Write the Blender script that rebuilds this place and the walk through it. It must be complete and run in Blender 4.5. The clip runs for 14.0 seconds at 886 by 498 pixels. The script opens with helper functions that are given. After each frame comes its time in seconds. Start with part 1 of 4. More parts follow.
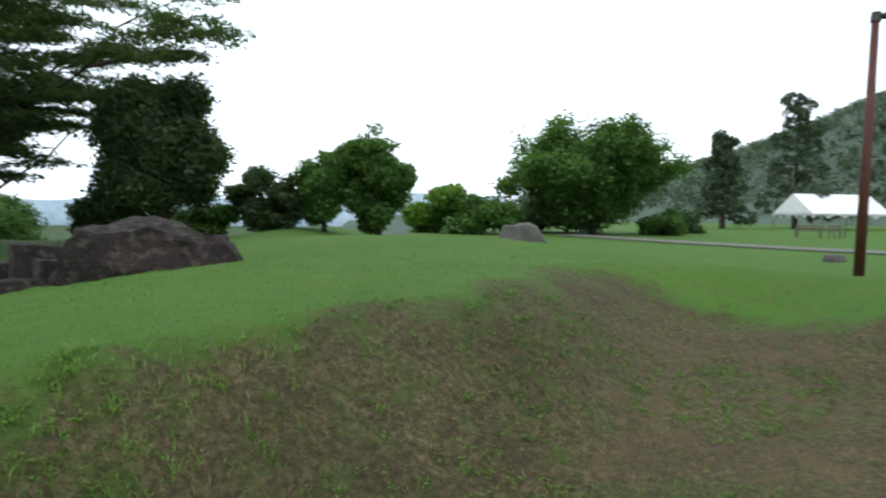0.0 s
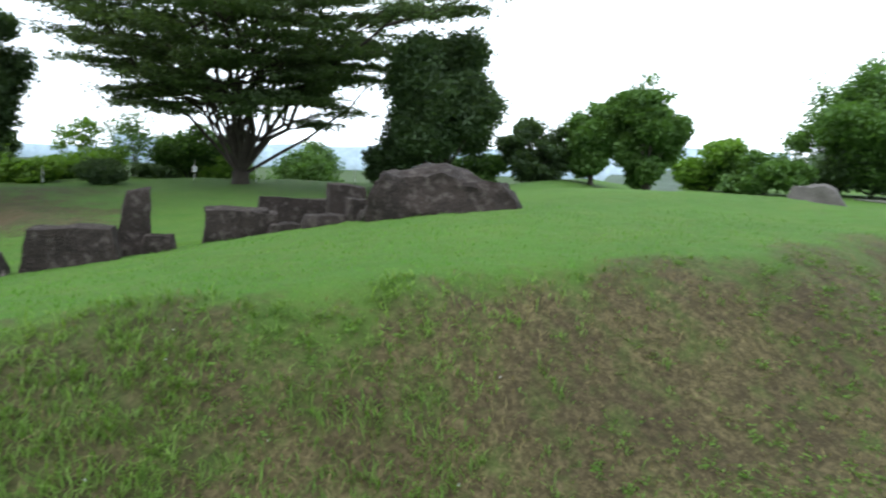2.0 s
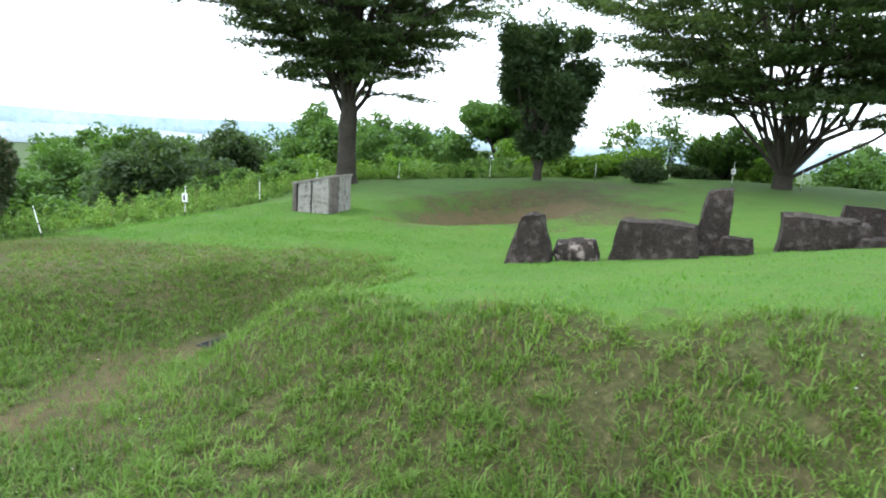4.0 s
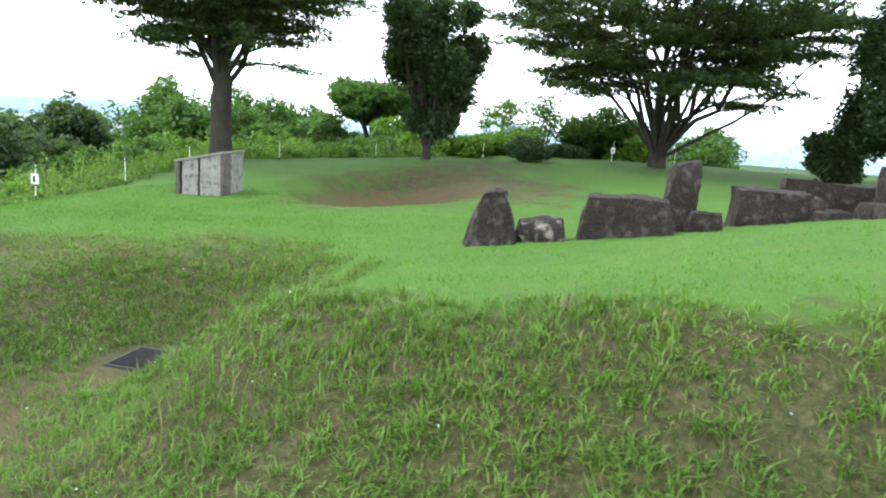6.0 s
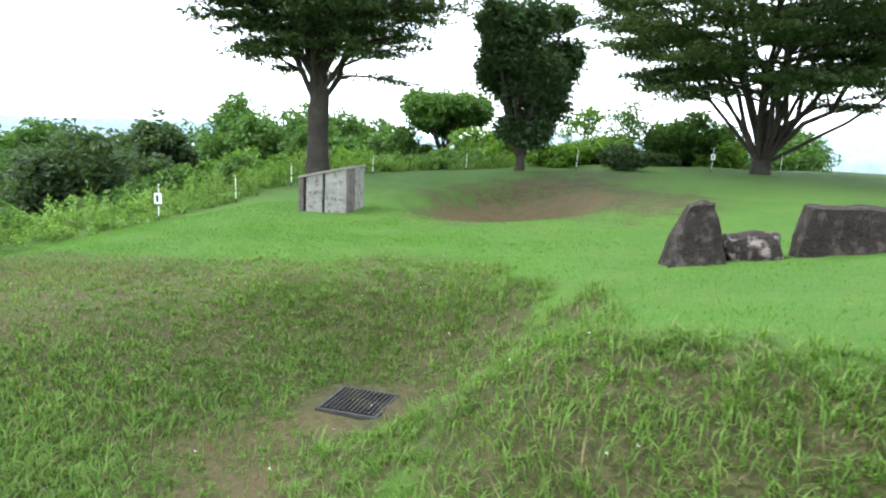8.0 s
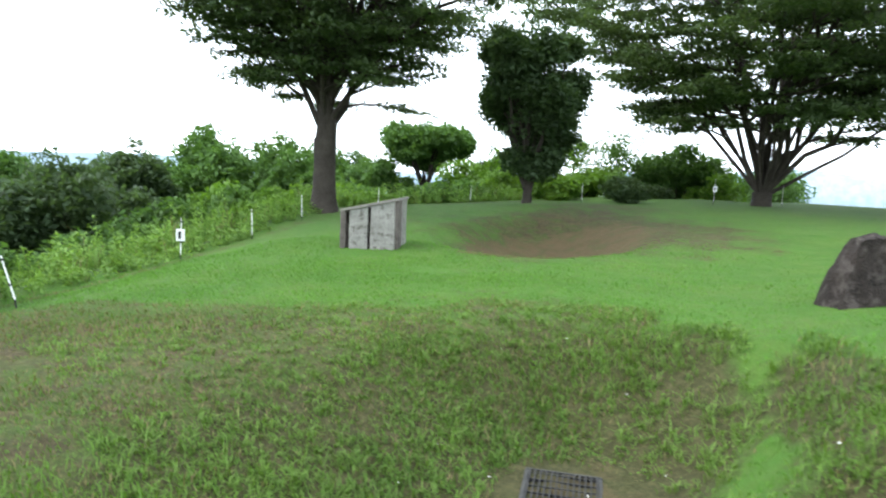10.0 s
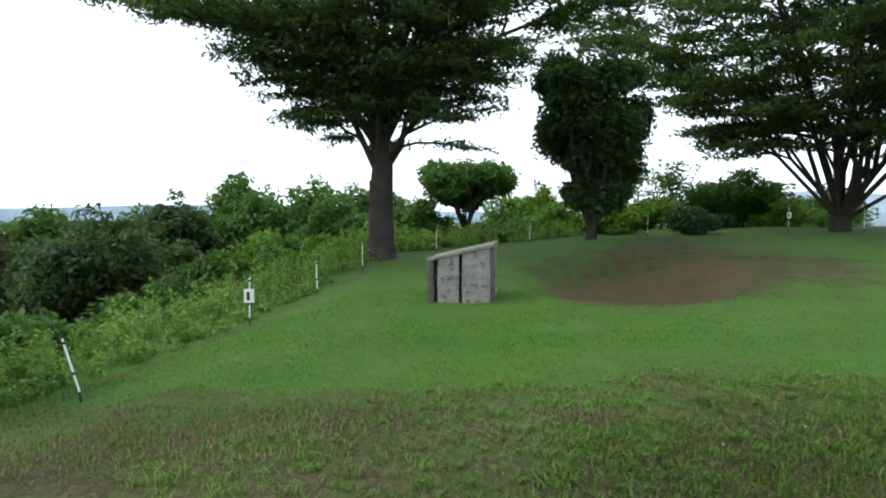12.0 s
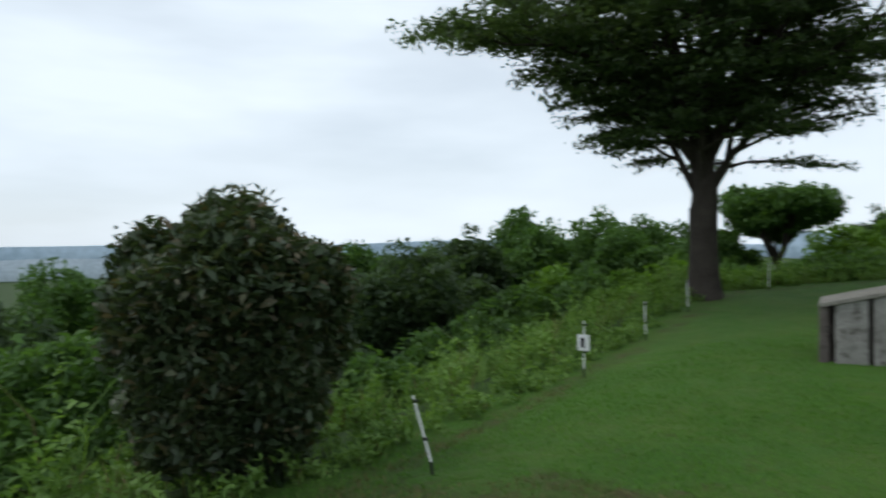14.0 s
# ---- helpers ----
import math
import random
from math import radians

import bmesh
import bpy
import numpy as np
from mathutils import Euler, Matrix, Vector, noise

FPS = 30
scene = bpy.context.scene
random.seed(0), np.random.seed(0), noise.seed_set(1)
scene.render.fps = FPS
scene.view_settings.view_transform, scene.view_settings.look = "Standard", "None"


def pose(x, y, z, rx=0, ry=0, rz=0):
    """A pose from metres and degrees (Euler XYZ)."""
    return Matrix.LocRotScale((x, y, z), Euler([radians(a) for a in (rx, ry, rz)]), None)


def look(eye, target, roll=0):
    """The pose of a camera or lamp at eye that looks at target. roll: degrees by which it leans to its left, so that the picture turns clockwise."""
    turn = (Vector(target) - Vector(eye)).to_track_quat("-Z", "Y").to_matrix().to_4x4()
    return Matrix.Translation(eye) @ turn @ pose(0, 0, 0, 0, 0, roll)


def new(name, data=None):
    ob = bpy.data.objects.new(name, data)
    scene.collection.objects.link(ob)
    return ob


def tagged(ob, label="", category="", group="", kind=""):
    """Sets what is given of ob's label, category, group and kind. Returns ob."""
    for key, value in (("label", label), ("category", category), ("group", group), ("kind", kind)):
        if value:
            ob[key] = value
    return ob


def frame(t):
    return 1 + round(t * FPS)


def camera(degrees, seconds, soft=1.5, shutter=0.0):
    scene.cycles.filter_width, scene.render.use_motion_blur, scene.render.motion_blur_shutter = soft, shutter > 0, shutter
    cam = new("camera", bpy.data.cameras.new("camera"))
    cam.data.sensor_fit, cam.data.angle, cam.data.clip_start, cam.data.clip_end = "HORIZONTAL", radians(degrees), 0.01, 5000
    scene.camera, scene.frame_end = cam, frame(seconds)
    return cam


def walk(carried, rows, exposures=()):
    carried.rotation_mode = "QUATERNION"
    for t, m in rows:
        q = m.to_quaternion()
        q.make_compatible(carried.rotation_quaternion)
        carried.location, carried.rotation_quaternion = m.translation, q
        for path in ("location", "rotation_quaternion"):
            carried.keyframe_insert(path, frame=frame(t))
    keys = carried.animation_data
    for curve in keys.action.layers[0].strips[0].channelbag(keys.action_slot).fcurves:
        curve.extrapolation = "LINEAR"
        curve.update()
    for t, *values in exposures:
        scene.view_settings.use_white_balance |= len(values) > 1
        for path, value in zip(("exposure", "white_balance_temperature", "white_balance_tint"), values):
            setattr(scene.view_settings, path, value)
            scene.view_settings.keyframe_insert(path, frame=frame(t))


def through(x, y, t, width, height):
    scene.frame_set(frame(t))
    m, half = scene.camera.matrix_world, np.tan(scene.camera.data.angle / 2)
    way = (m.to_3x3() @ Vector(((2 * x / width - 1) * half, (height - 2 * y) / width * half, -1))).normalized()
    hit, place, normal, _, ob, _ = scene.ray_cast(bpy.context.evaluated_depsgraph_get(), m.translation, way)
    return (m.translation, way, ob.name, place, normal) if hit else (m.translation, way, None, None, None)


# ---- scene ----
cam = camera(66.7, 14.0, soft=2.0, shutter=0.3)
PATH = [
    (0, (0.093, -0.153, 1.767), (0.085, 1.844, 1.657), 0.7),
    (0.5, (0.071, -0.234, 1.776), (0.295, 1.748, 1.625), 1.2),
    (1, (0.035, -0.191, 1.768), (0.164, 1.797, 1.582), 1.5),
    (1.5, (-0.044, -0.233, 1.754), (-0.428, 1.717, 1.523), 1.8),
    (2, (-0.117, -0.316, 1.745), (-0.853, 1.524, 1.476), 2.4),
    (2.5, (-0.23, -0.294, 1.725), (-1.359, 1.326, 1.409), 3.0),
    (3, (-0.411, -0.289, 1.712), (-1.905, 1.002, 1.396), 3.4),
    (3.5, (-0.671, -0.61, 1.675), (-2.382, 0.376, 1.359), 3.7),
    (3.7, (-0.791, -0.68, 1.68), (-2.549, 0.213, 1.343), 3.4),
    (5.8, (-2.602, -1.131, 1.376), (-4.19, 0.034, 1.028), 4.0),
    (6, (-2.719, -1.21, 1.377), (-4.233, 0.047, 1.019), 4.0),
    (6.5, (-3.146, -1.413, 1.332), (-4.689, -0.2, 0.947), 3.5),
    (7, (-3.507, -1.656, 1.307), (-5.037, -0.431, 0.907), 3.8),
    (7.5, (-3.963, -1.838, 1.276), (-5.536, -0.652, 0.929), 3.0),
    (7.7, (-4.127, -1.902, 1.267), (-5.737, -0.764, 0.928), 2.6),
    (9.8, (-6.16, -2.765, 1.1), (-7.622, -1.422, 0.86), 2.4),
    (10, (-6.357, -2.815, 1.084), (-7.883, -1.543, 0.856), 2.6),
    (10.5, (-6.703, -2.887, 1.07), (-8.257, -1.643, 0.878), 2.1),
    (11, (-7.232, -2.871, 1.104), (-8.863, -1.727, 0.937), 0.9),
    (11.5, (-7.65, -2.92, 1.118), (-9.239, -1.714, 0.974), -0.1),
    (12, (-8.148, -2.833, 1.12), (-9.725, -1.609, 1.001), -0.0),
    (12.5, (-8.642, -2.886, 1.117), (-10.215, -1.654, 1.025), -0.4),
    (13, (-9.158, -2.809, 1.066), (-10.789, -1.653, 1.006), -1.8),
    (13.5, (-9.561, -2.927, 1.097), (-11.311, -1.961, 1.049), -1.2),
    (14, (-9.983, -2.98, 1.094), (-11.911, -2.448, 1.08), -0.6),
]
EXPOSURES = [(0, 0.02), (0.5, -0.03), (1.5, 0.36), (3, 1.02), (6.5, 1.32), (7.5, 1.37), (10, 1.16), (11, 0.66), (12.5, 0.08), (13.3, -0.2), (14, -0.62)]
walk(cam, [(t, look(eye, target, roll)) for t, eye, target, roll in PATH], EXPOSURES)

# ---- world and light: a bright overcast sky ----
world = bpy.data.worlds.new("overcast")
scene.world = world
world.use_nodes = True
wn, wl = world.node_tree.nodes, world.node_tree.links
background = wn["Background"]
sky = wn.new("ShaderNodeTexSky")
sky.sky_type, sky.sun_disc = "NISHITA", False
sky.sun_elevation, sky.sun_rotation = radians(52), radians(150)
where = wn.new("ShaderNodeTexCoord")
stretch = wn.new("ShaderNodeMapping")
stretch.inputs["Scale"].default_value = (1.0, 1.0, 4.5)
wl.new(where.outputs["Generated"], stretch.inputs["Vector"])
clouds = wn.new("ShaderNodeTexNoise")
clouds.inputs["Scale"].default_value, clouds.inputs["Detail"].default_value = 1.3, 5
wl.new(stretch.outputs["Vector"], clouds.inputs["Vector"])
cloud_ramp = wn.new("ShaderNodeValToRGB")
cloud_ramp.color_ramp.elements[0].position, cloud_ramp.color_ramp.elements[0].color = 0.36, (0.72, 0.72, 0.72, 1)
cloud_ramp.color_ramp.elements[1].position, cloud_ramp.color_ramp.elements[1].color = 0.56, (0.97, 0.97, 0.97, 1)
wl.new(clouds.outputs["Fac"], cloud_ramp.inputs["Fac"])
cloud_mix = wn.new("ShaderNodeMix")
cloud_mix.data_type = "RGBA"
wl.new(cloud_ramp.outputs["Color"], cloud_mix.inputs["Factor"])
wl.new(sky.outputs["Color"], cloud_mix.inputs["A"])
cloud_mix.inputs["B"].default_value = (12.0, 13.5, 14.9, 1)
wl.new(cloud_mix.outputs["Result"], background.inputs["Color"])
background.inputs["Strength"].default_value = 0.115

sun_data = bpy.data.lights.new("sun", "SUN")
sun_data.energy, sun_data.angle, sun_data.color = 1.2, radians(25), (1.0, 0.96, 0.9)
sun = new("sun", sun_data)
sun.rotation_euler = (radians(38), 0, radians(-30))


# ---- materials ----
def material(name, roughness=0.9):
    m = bpy.data.materials.new(name)
    m.use_nodes = True
    n = m.node_tree.nodes
    n["Principled BSDF"].inputs["Roughness"].default_value = roughness
    n["Principled BSDF"].inputs["Specular IOR Level"].default_value = 0.25
    return m, n, m.node_tree.links, n["Principled BSDF"]


def noise_node(n, l, scale, detail=4.0, rough=0.6, vector=None):
    t = n.new("ShaderNodeTexNoise")
    t.inputs["Scale"].default_value, t.inputs["Detail"].default_value, t.inputs["Roughness"].default_value = scale, detail, rough
    if vector is None:
        vector = n.new("ShaderNodeTexCoord").outputs["Object"]
    l.new(vector, t.inputs["Vector"])
    return t.outputs["Fac"]


def ramp_node(n, l, fac, stops):
    r = n.new("ShaderNodeValToRGB")
    while len(r.color_ramp.elements) < len(stops):
        r.color_ramp.elements.new(0.5)
    for e, (p, c) in zip(r.color_ramp.elements, stops):
        e.position, e.color = p, (*c, 1)
    l.new(fac, r.inputs["Fac"])
    return r.outputs["Color"]


def mix_node(n, l, fac, a, b, blend="MIX"):
    x = n.new("ShaderNodeMix")
    x.data_type, x.blend_type = "RGBA", blend
    for value, slot in ((fac, "Factor"), (a, "A"), (b, "B")):
        if isinstance(value, (int, float)):
            x.inputs[slot].default_value = value
        elif isinstance(value, tuple):
            x.inputs[slot].default_value = (*value, 1)
        else:
            l.new(value, x.inputs[slot])
    return x.outputs["Result"]


def math_node(n, l, op, a, b=0.0, clamp=False):
    x = n.new("ShaderNodeMath")
    x.operation, x.use_clamp = op, clamp
    for value, slot in ((a, 0), (b, 1)):
        if isinstance(value, (int, float)):
            x.inputs[slot].default_value = value
        else:
            l.new(value, x.inputs[slot])
    return x.outputs[0]


def bump_node(n, l, height_out, out, strength=0.4, distance=0.02):
    b = n.new("ShaderNodeBump")
    b.inputs["Strength"].default_value, b.inputs["Distance"].default_value = strength, distance
    l.new(height_out, b.inputs["Height"])
    l.new(b.outputs["Normal"], out.inputs["Normal"])


def attribute_node(n, name):
    a = n.new("ShaderNodeAttribute")
    a.attribute_name = name
    return a.outputs["Fac"]


def rough_surface(name, dark, light, scale, roughness=0.9, bump=0.4, distance=0.02, stain=None, metal=0.0):
    """A grained surface with broad blotches and fine grain, of real size."""
    m, n, l, out = material(name, roughness)
    broad = noise_node(n, l, scale, 3)
    fine = noise_node(n, l, scale * 9, 6)
    col = ramp_node(n, l, broad, [(0.3, dark), (0.7, light)])
    col = mix_node(n, l, 0.35, col, ramp_node(n, l, fine, [(0.3, tuple(c * 0.5 for c in dark)), (0.7, tuple(min(1, c * 1.3) for c in light))]))
    if stain:
        col = mix_node(n, l, ramp_node(n, l, noise_node(n, l, scale * 2.3, 5), [(0.52, (0, 0, 0)), (0.64, (1, 1, 1))]), col, stain)
    l.new(col, out.inputs["Base Color"])
    out.inputs["Metallic"].default_value = metal
    if bump:
        bump_node(n, l, fine, out, bump, distance)
    return m


def leaf_material(name, dark, light, gloss=0.45, through=0.3, old=None):
    m, n, l, out = material(name, gloss)
    rand = n.new("ShaderNodeNewGeometry").outputs["Random Per Island"]
    col = ramp_node(n, l, rand, [(0.0, dark), (0.8, light), (1.0, old or light)])
    col = mix_node(n, l, 0.4, col, ramp_node(n, l, noise_node(n, l, 0.7, 3), [(0.35, dark), (0.65, light)]))
    l.new(col, out.inputs["Base Color"])
    tr = n.new("ShaderNodeBsdfTranslucent")
    l.new(mix_node(n, l, 1.0, col, (1.5, 1.6, 0.7), "MULTIPLY"), tr.inputs["Color"])
    mx = n.new("ShaderNodeMixShader")
    mx.inputs["Fac"].default_value = through
    l.new(out.outputs["BSDF"], mx.inputs[1])
    l.new(tr.outputs["BSDF"], mx.inputs[2])
    l.new(mx.outputs["Shader"], n["Material Output"].inputs["Surface"])
    return m


def ground_material():
    m, n, l, out = material("turf", 0.95)
    dry, worn, rough = attribute_node(n, "dry"), attribute_node(n, "worn"), attribute_node(n, "wild")
    broad, mid, fine = noise_node(n, l, 0.5, 4), noise_node(n, l, 3.0, 5, 0.7), noise_node(n, l, 45, 5, 0.75)
    green = ramp_node(n, l, broad, [(0.3, (0.037, 0.116, 0.011)), (0.7, (0.064, 0.165, 0.017))])
    green = mix_node(n, l, 0.5, green, ramp_node(n, l, fine, [(0.3, (0.021, 0.056, 0.007)), (0.7, (0.078, 0.176, 0.023))]))
    green = mix_node(n, l, math_node(n, l, "MULTIPLY", ramp_node(n, l, noise_node(n, l, 7, 5, 0.75), [(0.42, (0, 0, 0)), (0.66, (1, 1, 1))]), 0.5), green, (0.072, 0.115, 0.02))
    green = mix_node(n, l, 0.55, green, ramp_node(n, l, noise_node(n, l, 110, 3, 0.8), [(0.3, (0.35, 0.35, 0.35)), (0.7, (1.5, 1.5, 1.5))]), "MULTIPLY")
    green = mix_node(n, l, math_node(n, l, "MULTIPLY", ramp_node(n, l, noise_node(n, l, 1.4, 6, 0.7), [(0.45, (0, 0, 0)), (0.68, (1, 1, 1))]), 0.40), green, (0.095, 0.135, 0.026))
    thatch = mix_node(n, l, 0.5, fine, noise_node(n, l, 17, 4, 0.7))
    straw = ramp_node(n, l, thatch, [(0.28, (0.013, 0.010, 0.005)), (0.48, (0.056, 0.046, 0.019)), (0.66, (0.170, 0.142, 0.070))])
    straw = mix_node(n, l, math_node(n, l, "MULTIPLY", ramp_node(n, l, noise_node(n, l, 1.7, 5, 0.7), [(0.42, (0, 0, 0)), (0.60, (1, 1, 1))]), 0.6), straw, ramp_node(n, l, thatch, [(0.3, (0.012, 0.009, 0.005)), (0.7, (0.075, 0.055, 0.030))]))
    earth = ramp_node(n, l, fine, [(0.3, (0.062, 0.044, 0.021)), (0.7, (0.135, 0.098, 0.050))])
    patch = math_node(n, l, "ADD", dry, math_node(n, l, "MULTIPLY", math_node(n, l, "SUBTRACT", mid, 0.5), 2.2))
    patch = ramp_node(n, l, patch, [(0.25, (0, 0, 0)), (0.8, (1, 1, 1))])
    coarse = ramp_node(n, l, thatch, [(0.3, (0.018, 0.030, 0.007)), (0.66, (0.072, 0.105, 0.022))])
    green = mix_node(n, l, ramp_node(n, l, dry, [(0.2, (0, 0, 0)), (0.65, (0.85, 0.85, 0.85))]), green, coarse)
    col = mix_node(n, l, patch, green, straw)
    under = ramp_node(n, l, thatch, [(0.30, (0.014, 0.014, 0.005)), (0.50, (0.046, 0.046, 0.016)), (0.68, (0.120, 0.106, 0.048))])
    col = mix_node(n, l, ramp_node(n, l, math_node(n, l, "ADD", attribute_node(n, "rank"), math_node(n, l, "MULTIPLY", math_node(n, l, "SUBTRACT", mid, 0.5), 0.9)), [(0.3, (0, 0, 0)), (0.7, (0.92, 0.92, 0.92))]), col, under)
    bare = ramp_node(n, l, math_node(n, l, "ADD", worn, math_node(n, l, "MULTIPLY", math_node(n, l, "SUBTRACT", mid, 0.5), 1.2)), [(0.4, (0, 0, 0)), (0.8, (1, 1, 1))])
    col = mix_node(n, l, bare, col, earth)
    col = mix_node(n, l, rough, col, ramp_node(n, l, mid, [(0.3, (0.018, 0.034, 0.008)), (0.7, (0.045, 0.085, 0.018))]))
    l.new(col, out.inputs["Base Color"])
    bump_node(n, l, fine, out, 0.7, 0.03)
    return m


TURF = ground_material()
BLADE = leaf_material("lawn_blades", (0.050, 0.132, 0.012), (0.102, 0.230, 0.029), 0.6, 0.35)
BANK_BLADE = leaf_material("bank_blades", (0.036, 0.084, 0.010), (0.112, 0.215, 0.030), 0.6, 0.3)
TUFT_BLADE = leaf_material("tuft_blades", (0.050, 0.105, 0.014), (0.140, 0.235, 0.045), 0.6, 0.3)
BLADE_DRY = leaf_material("dry_blades", (0.082, 0.072, 0.030), (0.200, 0.170, 0.080), 0.8, 0.15)
WEED = leaf_material("weed_leaves", (0.075, 0.15, 0.03), (0.19, 0.31, 0.08), 0.6, 0.35)
ZELKOVA_LEAF = leaf_material("zelkova_leaves", (0.040, 0.066, 0.030), (0.088, 0.132, 0.060), 0.65, 0.42)
DARK_LEAF = leaf_material("evergreen_leaves", (0.030, 0.054, 0.026), (0.074, 0.120, 0.054), 0.6, 0.38)
MID_LEAF = leaf_material("broad_leaves", (0.042, 0.092, 0.024), (0.100, 0.190, 0.050), 0.6, 0.35)
LIGHT_LEAF = leaf_material("pale_leaves", (0.06, 0.13, 0.02), (0.14, 0.25, 0.04), 0.55, 0.35)
# needle colour is lightened to paint in some distance haze
CONIFER_LEAF = leaf_material("haze_lightened_needles", (0.042, 0.068, 0.042), (0.085, 0.120, 0.072), 0.7, 0.2)
# hill leaves are greyed and paled to paint in the haze
HAZE_LEAF = leaf_material("haze_tinted_leaves", (0.085, 0.118, 0.090), (0.115, 0.155, 0.115), 0.7, 0.2)
OLIVE_LEAF = leaf_material("olive_leaves", (0.030, 0.050, 0.024), (0.075, 0.105, 0.052), 0.4, 0.25, (0.16, 0.10, 0.06))
BARK = rough_surface("bark", (0.026, 0.021, 0.017), (0.065, 0.055, 0.045), 3.0, 0.95, 0.8, 0.03)
DARK_ROCK = rough_surface("dark_rock", (0.012, 0.009, 0.008), (0.044, 0.033, 0.028), 3.4, 0.85, 1.0, 0.05, stain=(0.075, 0.062, 0.056))
PALE_STONE = rough_surface("pale_stone", (0.16, 0.150, 0.135), (0.31, 0.298, 0.275), 4.0, 0.9, 0.8, 0.015, stain=(0.115, 0.104, 0.092))
STONE_EDGE = rough_surface("stained_stone", (0.045, 0.036, 0.033), (0.17, 0.145, 0.13), 6.0, 0.9, 0.5, 0.01)
GREY_STONE = rough_surface("grey_stone", (0.055, 0.050, 0.046), (0.125, 0.117, 0.108), 2.0, 0.9, 0.4, 0.02)
CONCRETE = rough_surface("concrete", (0.14, 0.13, 0.11), (0.26, 0.245, 0.21), 4.0, 0.9, 0.3, 0.005)
IRON = rough_surface("cast_iron", (0.018, 0.018, 0.02), (0.05, 0.048, 0.046), 9.0, 0.6, 0.3, 0.003)
RUST_PAINT = rough_surface("rust_brown_paint", (0.058, 0.020, 0.015), (0.095, 0.033, 0.023), 2.0, 0.6, 0.1, 0.002)
DARK_METAL = rough_surface("dark_metal", (0.03, 0.03, 0.03), (0.06, 0.058, 0.055), 8.0, 0.5, 0.1, 0.002)
CANVAS = rough_surface("white_canvas", (0.74, 0.75, 0.76), (0.82, 0.82, 0.82), 1.5, 0.7, 0.05, 0.01)
WHITE_PAINT = rough_surface("white_paint", (0.74, 0.74, 0.73), (0.80, 0.80, 0.79), 2.0, 0.3, 0.0)
WHITE_PLASTIC = rough_surface("white_plastic", (0.68, 0.68, 0.66), (0.78, 0.78, 0.76), 20.0, 0.5, 0.0)
BLACK_PLASTIC = rough_surface("black_plastic", (0.015, 0.015, 0.015), (0.03, 0.03, 0.03), 20.0, 0.5, 0.0)
DARK_GLASS = rough_surface("dark_glass", (0.012, 0.014, 0.016), (0.02, 0.022, 0.025), 1.0, 0.08, 0.0)
RED_GLASS = rough_surface("red_lens", (0.35, 0.02, 0.015), (0.45, 0.03, 0.02), 10.0, 0.2, 0.0)
RUBBER = rough_surface("rubber", (0.015, 0.015, 0.015), (0.03, 0.03, 0.03), 12.0, 0.9, 0.2, 0.003)
WRAP_DARK = rough_surface("dark_print", (0.03, 0.035, 0.045), (0.10, 0.12, 0.15), 3.0, 0.35, 0.0)
WRAP_BLUE = rough_surface("blue_print", (0.12, 0.18, 0.24), (0.30, 0.38, 0.45), 3.0, 0.35, 0.0)
WRAP_YELLOW = rough_surface("yellow_print", (0.26, 0.27, 0.13), (0.36, 0.37, 0.2), 4.0, 0.35, 0.0)
WOOD = rough_surface("weathered_wood", (0.07, 0.06, 0.05), (0.16, 0.14, 0.12), 6.0, 0.9, 0.3, 0.005)
LICHEN_ROCK = rough_surface("lichened_rock", (0.014, 0.011, 0.010), (0.045, 0.034, 0.030), 2.6, 0.9, 0.9, 0.04, stain=(0.24, 0.20, 0.18))
ASPHALT = rough_surface("pale_asphalt", (0.10, 0.105, 0.085), (0.15, 0.155, 0.13), 1.5, 0.9, 0.3, 0.01)
# haze is put into these two base colours; the air is clear
HAZY_HILL = rough_surface("haze_tinted_hills", (0.30, 0.40, 0.48), (0.42, 0.52, 0.60), 0.004, 1.0, 0.0)
HAZED_TOWN = rough_surface("haze_tinted_town", (0.34, 0.41, 0.46), (0.48, 0.54, 0.58), 0.02, 1.0, 0.0)


# ---- the lie of the land ----
DITCH = ((-9.15, 0.6, -.97), (-8.75, -0.65, -.98), (-6.9, -1.2, -.8), (-5.4, -.62, -.62), (-4.2, 0.02, -.50), (-2.2, 0.98, -.3),
         (0.0, 2.7, -.08), (2.1, 4.35, .1), (2.9, 6.3, .3), (3.3, 7.1, .5))


def ease(a, b, v):
    s = np.clip((v - a) / (b - a), 0, 1)
    return s * s * (3 - 2 * s)


def bump(x, y, cx, cy, rx, ry):
    return np.exp(-(((x - cx) / rx) ** 2 + ((y - cy) / ry) ** 2))


def fence_side(x, y):
    """Metres beyond the fence line, on the falling side of the hill."""
    a = -((x + 15.4) * 0.76 + (y + 1.9) * 0.65)
    b = -(x + 23.6) + 0 * y
    c = ((y - 24.0) * 0.86 - (x + 16.0) * 0.51 - 2.0) * ease(2, -9, x) - 3 * ease(-9, 2, x)
    return np.maximum(np.maximum(a, b), c)


def ditch(x, y):
    """Distance from the ditch's line, its floor's height there, and the side (mound: +)."""
    best = np.full(np.shape(x), 1e9)
    floor = np.zeros(np.shape(x))
    side = np.ones(np.shape(x))
    for (ax, ay, az), (bx, by, bz) in zip(DITCH, DITCH[1:]):
        dx, dy = bx - ax, by - ay
        k = np.clip(((x - ax) * dx + (y - ay) * dy) / (dx * dx + dy * dy), 0, 1)
        d = np.hypot(x - ax - k * dx, y - ay - k * dy)
        s = np.sign(dx * (y - ay) - dy * (x - ax))
        near = d < best - 1e-9
        best, floor, side = np.where(near, d, best), np.where(near, az + k * (bz - az), floor), np.where(near, s, side)
    return best, floor, side


